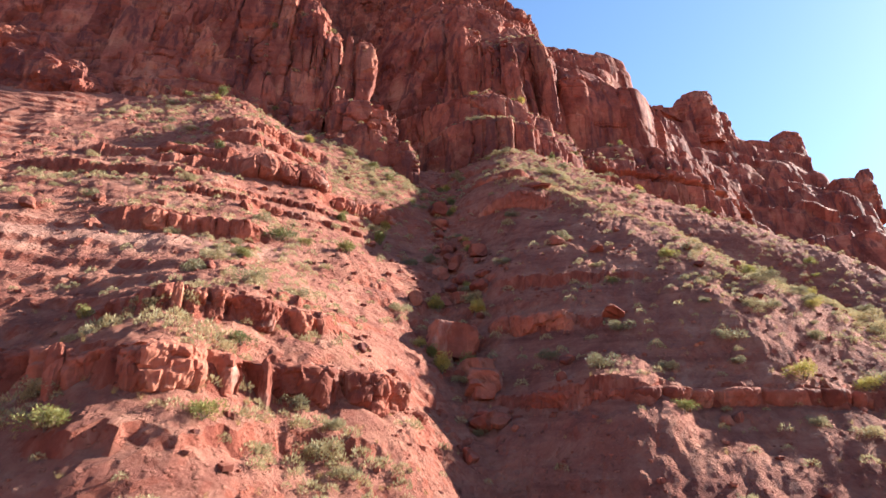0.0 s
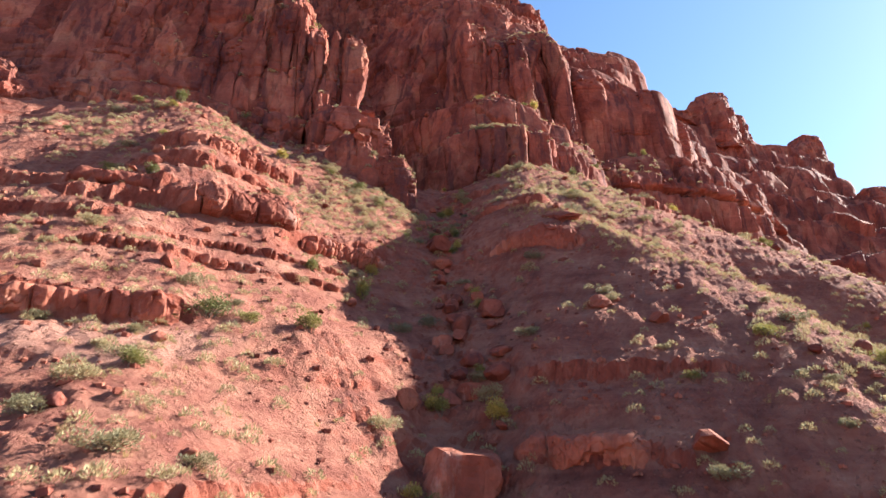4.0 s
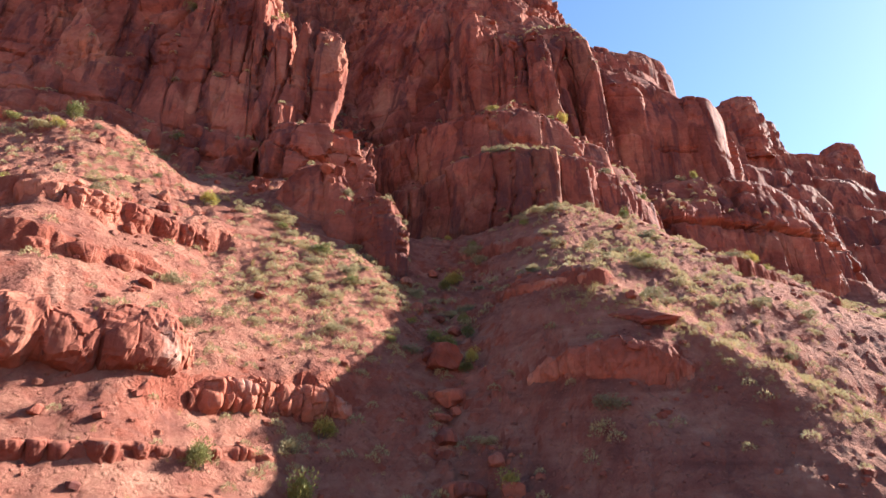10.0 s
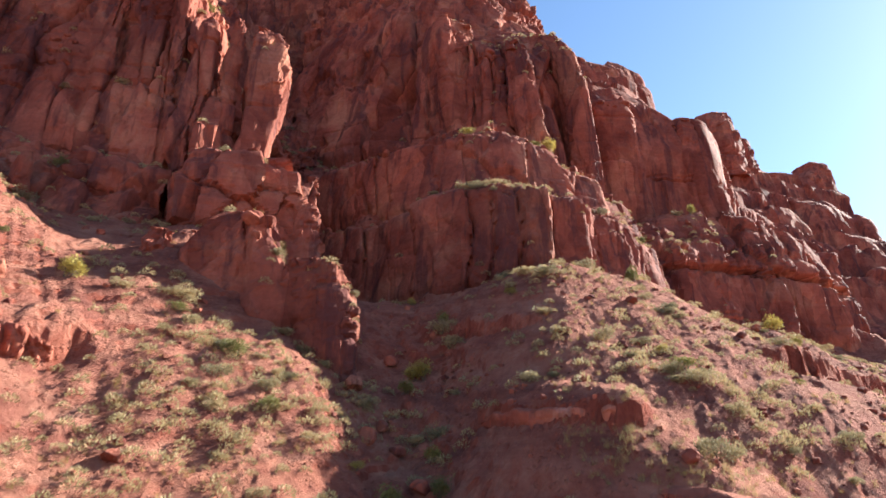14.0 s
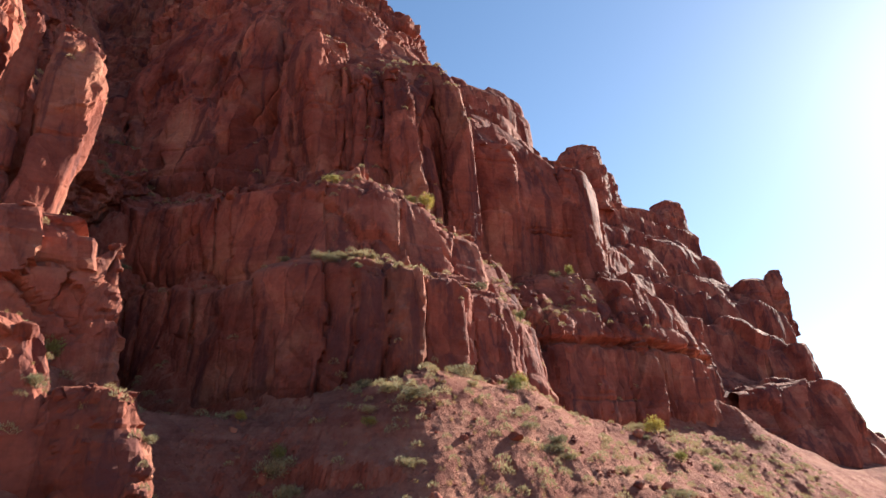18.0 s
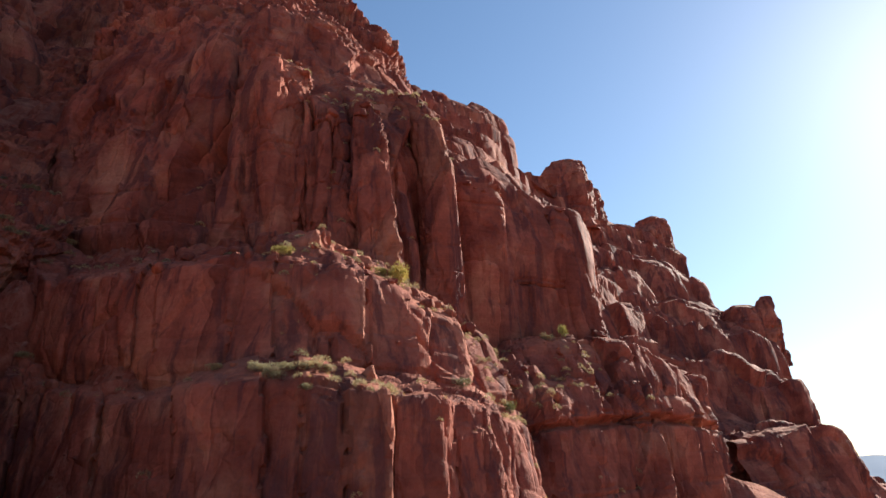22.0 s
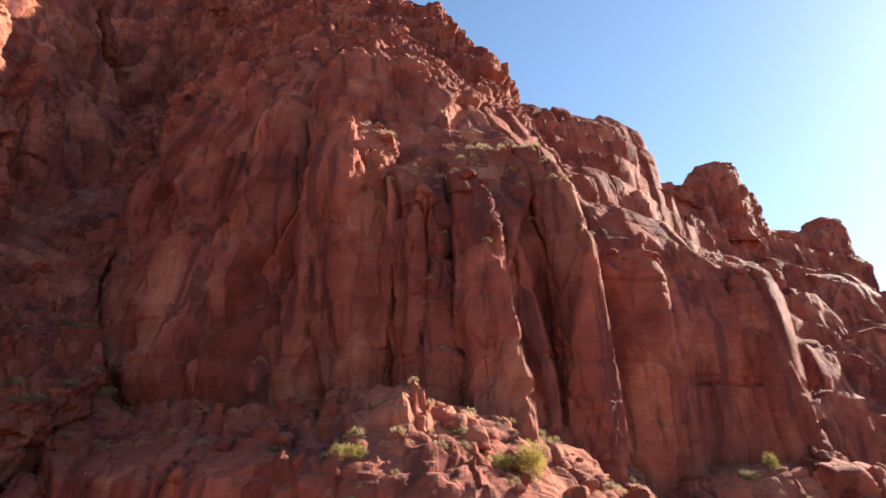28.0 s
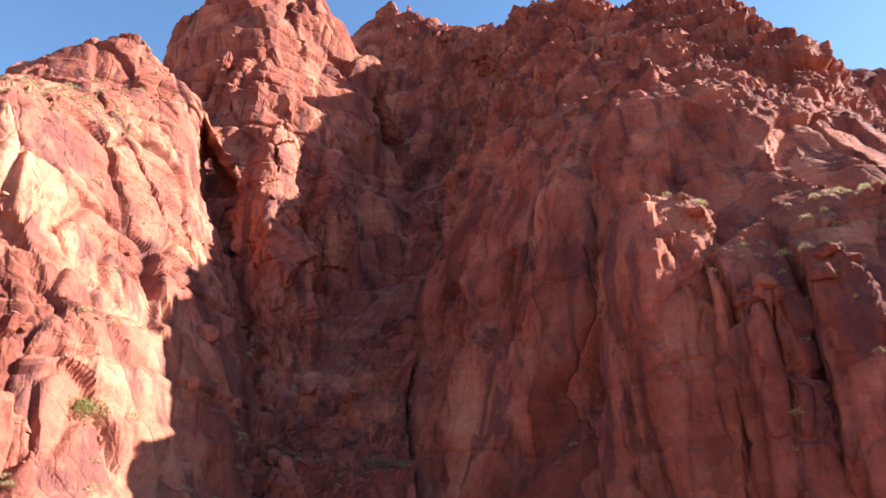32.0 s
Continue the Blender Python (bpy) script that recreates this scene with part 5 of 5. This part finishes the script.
ledge(25.2, 3.3, -19.6, -11.0, "massive rounded red outcrop overhanging the slope", 111, 2.0, 0.08, 0.45, 0.6, hang=1.0)
ledge(27.4, 1.8, -27.5, -20.4, "heavy fluted red outcrop on the slope", 112, 1.6, 0.1, 0.45, 0.4, hang=0.8)
ledge(8.4, 2.4, 2.8, 9.6, "bulging red bed above the gully boulder", 115, 2.2, 0.06, 0.3, 0.5)
ledge(3.2, 1.1, 4, 24, "low red bed across the shaded spur", 116, 1.6, 0.1, 0.25, 0.2)
ledge(25.4, 3.4, 3.6, 12, "fluted red bed with a dark hollow in the shaded spur", 117, 3.0, 0.06, 0.4, 0.2)
ledge(32.6, 1.7, 2.8, 10, "layered red bed below the spur crest", 118, 2.4, 0.08, 0.3, 0.15)
ledge(31.4, 1.2, -25, -15, "low broken red ledge below the shrubs", 113, 1.2, 0.2, 0.35, 0.12)
ledge(35.2, 1.8, -25, -15, "upper fluted red ledge under the sagebrush", 114, 1.4, 0.2, 0.35, 0.1)


# ---- plants and loose stones ----
def leaf_material(name, a, b, c):
    m, n, l, bsdf = material(name)
    info = n.new("ShaderNodeObjectInfo")
    geo = n.new("ShaderNodeNewGeometry")
    tone = ramp(n, [(0.0, a), (0.5, b), (1.0, c)])
    l.new(info.outputs["Random"], tone.inputs["Fac"])
    each = ramp(n, [(0.0, (0.6, 0.6, 0.55)), (1.0, (1.35, 1.3, 1.15))])
    l.new(geo.outputs["Random Per Island"], each.inputs["Fac"])
    l.new(mixed(n, l, 1.0, tone.outputs["Color"], each.outputs["Color"], "MULTIPLY"), bsdf.inputs["Base Color"])
    bsdf.inputs["Roughness"].default_value = 0.75
    bsdf.inputs["Subsurface Weight"].default_value = 0.0
    trans = n.new("ShaderNodeBsdfTranslucent")
    l.new(tone.outputs["Color"], trans.inputs["Color"])
    mix = n.new("ShaderNodeMixShader")
    mix.inputs["Fac"].default_value = 0.3
    l.new(bsdf.outputs["BSDF"], mix.inputs[1])
    l.new(trans.outputs["BSDF"], mix.inputs[2])
    l.new(mix.outputs["Shader"], n["Material Output"].inputs["Surface"])
    return m


SAGE = leaf_material("sage_leaves", (0.19, 0.16, 0.09), (0.28, 0.228, 0.125), (0.42, 0.325, 0.175))
GREEN = leaf_material("green_shrub_leaves", (0.13, 0.13, 0.045), (0.25, 0.22, 0.065), (0.44, 0.34, 0.085))
STRAW = leaf_material("dry_grass", (0.40, 0.27, 0.11), (0.43, 0.29, 0.11), (0.36, 0.27, 0.13))
TWIG, tn, tl, tb = material("grey_twigs")
tb.inputs["Base Color"].default_value, tb.inputs["Roughness"].default_value = (0.16, 0.11, 0.08, 1), 0.9


def shrub_meshes(seed, mat, leaves=1350, wide=0.62, high=0.75, size=0.05):
    """Leaves and stems of one shrub about a metre wide, standing on its origin."""
    rnd = random.Random(seed)
    clumps = [(Vector((rnd.gauss(0, 0.32) * wide, rnd.gauss(0, 0.32) * wide, high * rnd.uniform(0.28, 0.62))), rnd.uniform(0.20, 0.32)) for _ in range(9)]
    verts, faces = [], []
    for _ in range(leaves):
        mid, r = clumps[rnd.randrange(len(clumps))]
        way = Vector((rnd.gauss(0, 1), rnd.gauss(0, 1), rnd.gauss(0.15, 0.8))).normalized()
        c = mid + way * r * rnd.uniform(0.5, 1.05)
        c.z = max(0.03, c.z)
        up = (way + Vector((rnd.gauss(0, 0.5), rnd.gauss(0, 0.5), 0.6))).normalized()
        side = up.cross(Vector((rnd.gauss(0, 1), rnd.gauss(0, 1), rnd.gauss(0, 1)))).normalized()
        s = size * rnd.uniform(0.6, 1.5)
        k = len(verts)
        verts += [c - side * s * 0.45, c + up * s * 0.8 - side * s * 0.1, c + up * s * 1.7, c + side * s * 0.5 + up * s * 0.7]
        faces.append((k, k + 1, k + 2, k + 3))
    me = bpy.data.meshes.new("foliage")
    me.from_pydata(verts, [], faces)
    me.materials.append(mat)
    verts, faces = [], []
    for mid, r in clumps:
        foot = Vector((rnd.gauss(0, 0.04), rnd.gauss(0, 0.04), -0.06))
        bend = foot.lerp(mid, 0.5) + Vector((rnd.gauss(0, 0.05), rnd.gauss(0, 0.05), -0.04))
        k = len(verts)
        for q, w in ((foot, 0.022), (bend, 0.015), (mid, 0.006)):
            for j in range(4):
                verts.append(q + Vector((math.cos(j * math.pi / 2) * w, math.sin(j * math.pi / 2) * w, 0)))
        for i in (0, 4):
            for j in range(4):
                faces.append((k + i + j, k + i + (j + 1) % 4, k + i + 4 + (j + 1) % 4, k + i + 4 + j))
    st = bpy.data.meshes.new("branch")
    st.from_pydata(verts, [], faces)
    st.materials.append(TWIG)
    return me, st


KINDS = []
for k, (mat, word, wide, high) in enumerate(((SAGE, "low grey-green sagebrush on red soil", 0.62, 0.62), (SAGE, "rounded grey sagebrush on the talus", 0.58, 0.72), (SAGE, "spreading grey-green desert shrub", 0.72, 0.5),
                                             (GREEN, "bright yellow-green desert shrub", 0.6, 0.8), (GREEN, "dark green bushy desert shrub", 0.55, 0.95))):
    me, st = shrub_meshes(300 + k, mat, wide=wide, high=high)
    KINDS.append((me, st, word))


def shrub(x, y, size, k, tall=1.0, sink=0.05, least=0.3):
    place, normal, on = drop_to(x, y)
    if place is None or normal.z < least:
        return None
    me, st, word = KINDS[k]
    root = new("shrub")
    root.matrix_basis = pose(place.x, place.y, place.z - sink * size, 0, 0, (x * 97 + y * 31) % 360) @ Matrix.Diagonal((size, size, size * tall, 1))
    tagged(root, word, "shrub", group="shrubs on the slopes")
    part("foliage", me, root)
    part("branch", st, root)
    return root


# the larger bushes that stand apart
BUSHES_LOW = [(-31.1, 80.7, 1.9, 4, 1.0), (-35.6, 80.0, 1.1, 3, 0.9), (-7.4, 48.2, 1.7, 4, 0.9), (-12.4, 46.4, 1.9, 3, 0.8), (-9.6, 58.4, 1.2, 4, 1.1), (13.6, 103.6, 1.7, 4, 1.3), (12.4, 103.2, 1.1, 3, 1.0), (32, 98.6, 1.9, 4, 1.0), (19.4, 97.2, 1.4, 4, 1.1), (35.4, 119.2, 1.3, 4, 1.2), (33.4, 118.8, 1.4, 0, 0.8), (5.3, 101.6, 1.3, 3, 0.8)]
BUSHES_MID = [(4.0, 95.3, 1.1, 0, 0.8), (5.2, 95.0, 1.2, 1, 0.7), (6.6, 94.7, 1.2, 0, 0.7), (7.6, 94.5, 0.9, 2, 0.8), (23.5, 106.0, 1.2, 4, 0.9), (16.6, 90.5, 1.2, 4, 1.2), (-9.6, 87.8, 1.5, 4, 1.2), (-7.0, 86.4, 0.8, 3, 1.0), (16, 110.8, 1.0, 2, 0.8), (-15.6, 90.0, 0.9, 2, 0.7), (0.6, 76.0, 1.0, 4, 1.0), (-20.6, 99.2, 1.6, 3, 0.9)]
BUSHES_HIGH = [(-6.2, 60.2, 1.5, 4, 1.3), (-21.4, 56.6, 1.3, 4, 0.9), (-10.4, 47.0, 1.1, 3, 0.8), (17.4, 48.6, 1.3, 3, 0.8), (19.8, 36.6, 1.4, 3, 1.0), (23.6, 37.2, 1.2, 3, 0.9), (-8.0, 22.4, 1.1, 3, 0.8), (-12.0, 20.6, 1.2, 3, 0.8), (1.8, 104.2, 1.0, 2, 0.7), (10.6, 105.6, 1.1, 2, 0.8), (-16, 23, 1.3, 3, 1.0)]
for x, y, size, k, tall in BUSHES_LOW + BUSHES_MID + BUSHES_HIGH:
    shrub(x, y, size, k, tall, least=0.05)


def thick(x, y):
    """How densely plants grow at a place, 0..1."""
    p = np.array([[x, y, 0.0]])
    patch = float(np.clip(0.5 + 1.3 * fbm(p * 0.11, 3, 401)[0], 0.12, 1))
    upper = math.exp(-((x + 12) / 13) ** 2 - ((y - 74) / 8) ** 2)
    crest = math.exp(-((y - (46 + 1.15 * (28 - x) * 1.6)) / 12) ** 2) if 6 < x < 34 else 0.0
    right = 0.4 if 5 < x < 34 and y > 40 else 0.3 if x > 34 and y > 60 else 0.12
    left = 0.30 if x < -4 and y > 30 else 0.15
    foot = 0.9 if y < 27 and x < -2 else 0.0
    return patch * max(upper * 1.7, crest, right, left, foot)


rnd = random.Random(77)
spots = []
while len(spots) < 285:
    x, y = rnd.uniform(-38, 42), rnd.uniform(19, 104)
    if rnd.random() < thick(x, y) and all((x - a) ** 2 + (y - b) ** 2 > 0.7 for a, b in spots):
        spots.append((x, y))
for x, y in spots:
    shrub(x, y, rnd.choice((0.65, 0.8, 0.95, 1.1, 1.3)) * rnd.uniform(0.85, 1.15), rnd.choices(range(5), (4, 4, 3, 1.2, 1))[0], rnd.uniform(0.75, 1.05))


def scatter(name, label, category, n, piece, mat, seed, accept, box, size):
    """Many small pieces joined in one mesh, each resting on the surface below it."""
    rnd = random.Random(seed)
    verts, faces, made = [], [], 0
    while made < n:
        x, y = rnd.uniform(box[0], box[1]), rnd.uniform(box[2], box[3])
        if rnd.random() > accept(x, y):
            continue
        place, normal, _ = drop_to(x, y)
        made += 1
        if place is None or normal.z < 0.35:
            continue
        s = size(rnd)
        m = Matrix.Translation(place) @ Euler((rnd.gauss(0, 0.15), rnd.gauss(0, 0.15), rnd.uniform(0, 6.28))).to_matrix().to_4x4() @ Matrix.Diagonal((s, s, s, 1))
        vs, fs = piece(rnd)
        k = len(verts)
        verts += [m @ Vector(q) for q in vs]
        faces += [tuple(i + k for i in f) for f in fs]
    me = bpy.data.meshes.new(name)
    me.from_pydata(verts, [], faces)
    me.materials.append(mat)
    return tagged(new(name, me), label, category, kind="stuff")


def tuft(rnd):
    vs, fs = [], []
    for _ in range(26):
        a, lean, h = rnd.uniform(0, 6.28), rnd.uniform(0.1, 0.75), rnd.uniform(0.6, 1.1)
        x, y = rnd.gauss(0, 0.16), rnd.gauss(0, 0.16)
        w = 0.014
        k = len(vs)
        vs += [(x - w * math.sin(a), y + w * math.cos(a), -0.05), (x + w * math.sin(a), y - w * math.cos(a), -0.05), (x + lean * h * math.cos(a), y + lean * h * math.sin(a), h * 0.8)]
        fs.append((k, k + 1, k + 2))
    return vs, fs


def small_sage(rnd):
    vs, fs = [], []
    for _ in range(130):
        way = Vector((rnd.gauss(0, 1), rnd.gauss(0, 1), abs(rnd.gauss(0.3, 0.7)))).normalized()
        c = way * 0.4 * rnd.uniform(0.7, 1.05)
        side = way.cross(Vector((rnd.gauss(0, 1), rnd.gauss(0, 1), 1))).normalized() * 0.03
        up = way * 0.09 + Vector((0, 0, 0.04))
        k = len(vs)
        vs += [c - side, c + side, c + up]
        fs.append((k, k + 1, k + 2))
    return vs, fs


def chip(rnd):
    vs = [(math.cos(a) * rnd.uniform(0.35, 0.55), math.sin(a) * rnd.uniform(0.3, 0.5), z + rnd.uniform(-0.08, 0.08)) for z in (-0.15, 0.22) for a in (0.2, 1.5, 2.7, 4.0, 5.2)]
    vs.append((rnd.uniform(-0.1, 0.1), rnd.uniform(-0.1, 0.1), 0.36))
    fs = [(i, (i + 1) % 5, 5 + (i + 1) % 5, 5 + i) for i in range(5)] + [(5 + i, 5 + (i + 1) % 5, 10) for i in range(5)]
    return vs, fs


scatter("dry_grass", "tufts of straw-coloured dry grass on the slopes", "grass", 2600, tuft, STRAW, 501, lambda x, y: thick(x, y), (-40, 44, 19, 112), lambda r: r.uniform(0.22, 0.42))
scatter("golden_grass", "golden dry bunchgrass along the spur crest", "grass", 800, tuft, STRAW, 504, lambda x, y: math.exp(-((y - float(np.interp(x, (6, 10.2, 14.9, 19.4, 23.4, 27.7, 33), (72, 67.8, 64, 59.8, 54.4, 48, 40)))) / 2.0) ** 2), (6, 32, 40, 76), lambda r: r.uniform(0.25, 0.5))
scatter("small_sagebrush", "small grey-green sage plants dotting the talus", "shrubs", 4600, small_sage, SAGE, 502, lambda x, y: thick(x, y), (-40, 80, 19, 118), lambda r: r.uniform(0.5, 1.1))
scatter("loose_stones", "loose angular red stones on the talus", "stones", 6500, chip, ROCK, 503, lambda x, y: 0.5 + 0.5 * math.sin(x * 0.7 + y * 0.3), (-40, 80, 18, 122), lambda r: r.uniform(0.08, 0.2) / max(0.2, r.random()) ** 0.7)

# ---- boulders ----
SHAPES = [boulder_mesh("boulder", mat, 700 + k, flat=f) for k, (mat, f) in enumerate(((ROCK, 0.8), (LEDGE, 0.6), (ROCK, 0.9), (LEDGE, 0.75), (ROCK, 0.65), (ROCK, 1.0)))]


def boulder(x, y, size, k, label, turn=0.0, tip=0.0, squash=(1, 1, 1), sink=0.18, least=0.5):
    place, normal, _ = drop_to(x, y)
    if place is None or normal.z < least:
        return None
    ob = new("boulder", SHAPES[k])
    ob.matrix_basis = pose(place.x, place.y, place.z + size * squash[2] * (0.38 - sink), tip, tip * 0.4, turn) @ Matrix.Diagonal((size * squash[0], size * squash[1], size * squash[2], 1))
    return tagged(ob, label, "boulder", group="boulders")


def block_mesh(name, mat, seed, chip=0.14):
    """A squared-off block about one metre wide with broken corners."""
    rnd = random.Random(seed)
    bm = bmesh.new()
    bmesh.ops.create_cube(bm, size=1.0)
    bmesh.ops.subdivide_edges(bm, edges=bm.edges[:], cuts=9, use_grid_fill=True)
    planes = [(Vector((sx * rnd.uniform(0.5, 1), sy * rnd.uniform(0.5, 1), sz * rnd.uniform(0.5, 1))).normalized(), rnd.uniform(0.62, 0.74)) for sx in (-1, 1) for sy in (-1, 1) for sz in (-1, 1)]
    for q in bm.verts:
        q.co.x += 0.18 * q.co.z + 0.10 * q.co.y
        for plane, far in planes:
            over = q.co.dot(plane) - far
            if over > 0:
                q.co -= plane * over * 0.9
        q.co += q.co.normalized() * (chip * 0.5 * noise.fractal(q.co * 2.2 + Vector((seed, 0, 0)), 0.9, 2.0, 4))
    me = bpy.data.meshes.new(name)
    bm.to_mesh(me)
    bm.free()
    me.materials.append(mat)
    return me


SHAPES.append(block_mesh("boulder", LEDGE, 741))
boulder(0.5, 44.4, 2.9, 6, "large square orange boulder wedged in the gully", 28, 10, (1.05, 0.8, 0.8), sink=0.0, least=0.0)
boulder(11.3, 42.6, 1.9, 1, "orange flat-topped boulder on the shaded spur", 60, 4, (1.2, 0.9, 0.8))
boulder(9.9, 54.4, 1.3, 2, "round pale boulder resting on the red slope", 10, 0, (1.1, 1, 0.8))
boulder(12.7, 51.6, 1.1, 1, "small flat boulder on the red slope", 100, 5)
boulder(10.4, 67.2, 2.5, 3, "tilted tan slab lying on the spur crest", -30, 16, (1.5, 0.9, 0.45))
for x, y, size in ((2.0, 39.6, 1.6), (-0.6, 44.6, 1.3), (1.6, 46.2, 1.7), (0.2, 50.5, 1.2), (1.4, 53, 1.4), (-0.6, 57.2, 1.1), (1.0, 58.6, 1.5), (0.3, 62, 1.2), (1.8, 64.4, 1.0), (-0.6, 66, 1.1), (3.0, 37.4, 1.4), (-2.2, 48.2, 1.1)):
    boulder(x, y, size, rnd.randrange(6), "dusty red boulder in the dry gully", rnd.uniform(0, 360), rnd.uniform(-12, 12))
for k in range(46):
    y = rnd.uniform(36, 74)
    x = float(np.interp(y, (36, 43, 49, 60, 74), (2.4, 1.4, 0.6, 0.2, -1.0))) + rnd.gauss(0.4, 1.1)
    boulder(x, y, rnd.choice((0.5, 0.7, 0.9, 1.2, 1.7)), rnd.choice((0, 2, 4, 6, 6)), "red boulder tumbled into the dry gully", rnd.uniform(0, 360), rnd.uniform(-18, 18), (1.1, 0.9, 0.8), 0.15, 0.1)
for k in range(26):
    y = rnd.uniform(40, 88)
    shrub(float(np.interp(y, (40, 49, 60, 76, 88), (1.6, 0.6, 0.2, -1.2, 0.8))) + rnd.uniform(-2.4, 2.4), y, rnd.uniform(0.8, 1.6), rnd.choice((4, 4, 0, 2)), rnd.uniform(0.8, 1.2), least=0.1)
for k in range(90):
    x, y = rnd.uniform(-30, 34), rnd.uniform(20, 100)
    boulder(x, y, rnd.uniform(0.4, 1.0), rnd.randrange(6), "small angular red boulder on the talus", rnd.uniform(0, 360), rnd.uniform(-15, 15))
for k in range(46):
    x = rnd.uniform(-10, 42)
    y = (104 if x < 14 else 104 + (x - 14) * 0.62) + rnd.uniform(-3.0, 4.0)
    boulder(x, y, rnd.uniform(0.5, 1.5), rnd.randrange(6), "fallen red block on the bench below the wall", rnd.uniform(0, 360), rnd.uniform(-15, 15))

for k in range(44):
    x, y = rnd.uniform(-20, -9), rnd.uniform(107, 126)
    boulder(x - 3 - (y - 107) * 0.45, y, rnd.uniform(0.5, 1.5), rnd.randrange(6), "fallen red block in the shaded chute", rnd.uniform(0, 360), rnd.uniform(-15, 15))
for k in range(16):
    x, y = rnd.uniform(-19, -8), rnd.uniform(106, 122)
    shrub(x - (y - 107) * 0.3, y, rnd.uniform(0.7, 1.3), rnd.choice((0, 2, 4)), 0.8)

# crumbling stones on the heads of the columns
for rock in [ob for ob in scene.objects if ob.name.startswith(("rock_buttress", "rock_flake", "rock_pedestal", "rock_rib", "rock_horn", "rock_block", "rock_pillar", "rock_slab"))]:
    co = [q.co for q in rock.data.vertices]
    top = max(q.z for q in co)
    head = [q for q in co if q.z > top - 2.0]
    for k in range(11 if rock.name.startswith("rock_buttress") else 5):
        q = rnd.choice(head)
        size = rnd.uniform(0.5, 1.4) * (1.0 if rock.name.startswith(("rock_b", "rock_f")) else 0.65)
        part("cap_stone", SHAPES[rnd.choice((0, 2, 4, 5))], rock, pose(q.x, q.y, q.z - 0.1, rnd.uniform(-20, 20), rnd.uniform(-20, 20), rnd.uniform(0, 360)) @ Matrix.Diagonal((size, size, size * 0.8, 1)))

# ---- far mountains over the plain ----
fm, fn, fl, fb = material("far_mountain_haze_tint")
# the blue of distance haze is put into the base colour
fb.inputs["Base Color"].default_value, fb.inputs["Roughness"].default_value = (0.22, 0.26, 0.36, 1), 1.0
az = np.linspace(radians(25), radians(110), 160)
ridge = np.stack([np.cos(az) * 3.1, np.sin(az) * 3.1, np.zeros(160)], 1)
tops = 95 + 75 * fbm(ridge * 2.2, 5, 900)
rows = []
for f in np.linspace(0, 1, 7):
    rad = 3700 + 500 * f
    rows.append(np.stack([np.sin(az) * rad, np.cos(az) * rad, -40 + (tops + 40) * f + 14 * f * (1 - f) * fbm(ridge * 14 + f * 3, 3, 903)], 1))
tagged(sheet("far_mountains", np.array(rows), fm), "mountains beyond the plain, tinted blue for distance haze", "mountains", kind="structure")
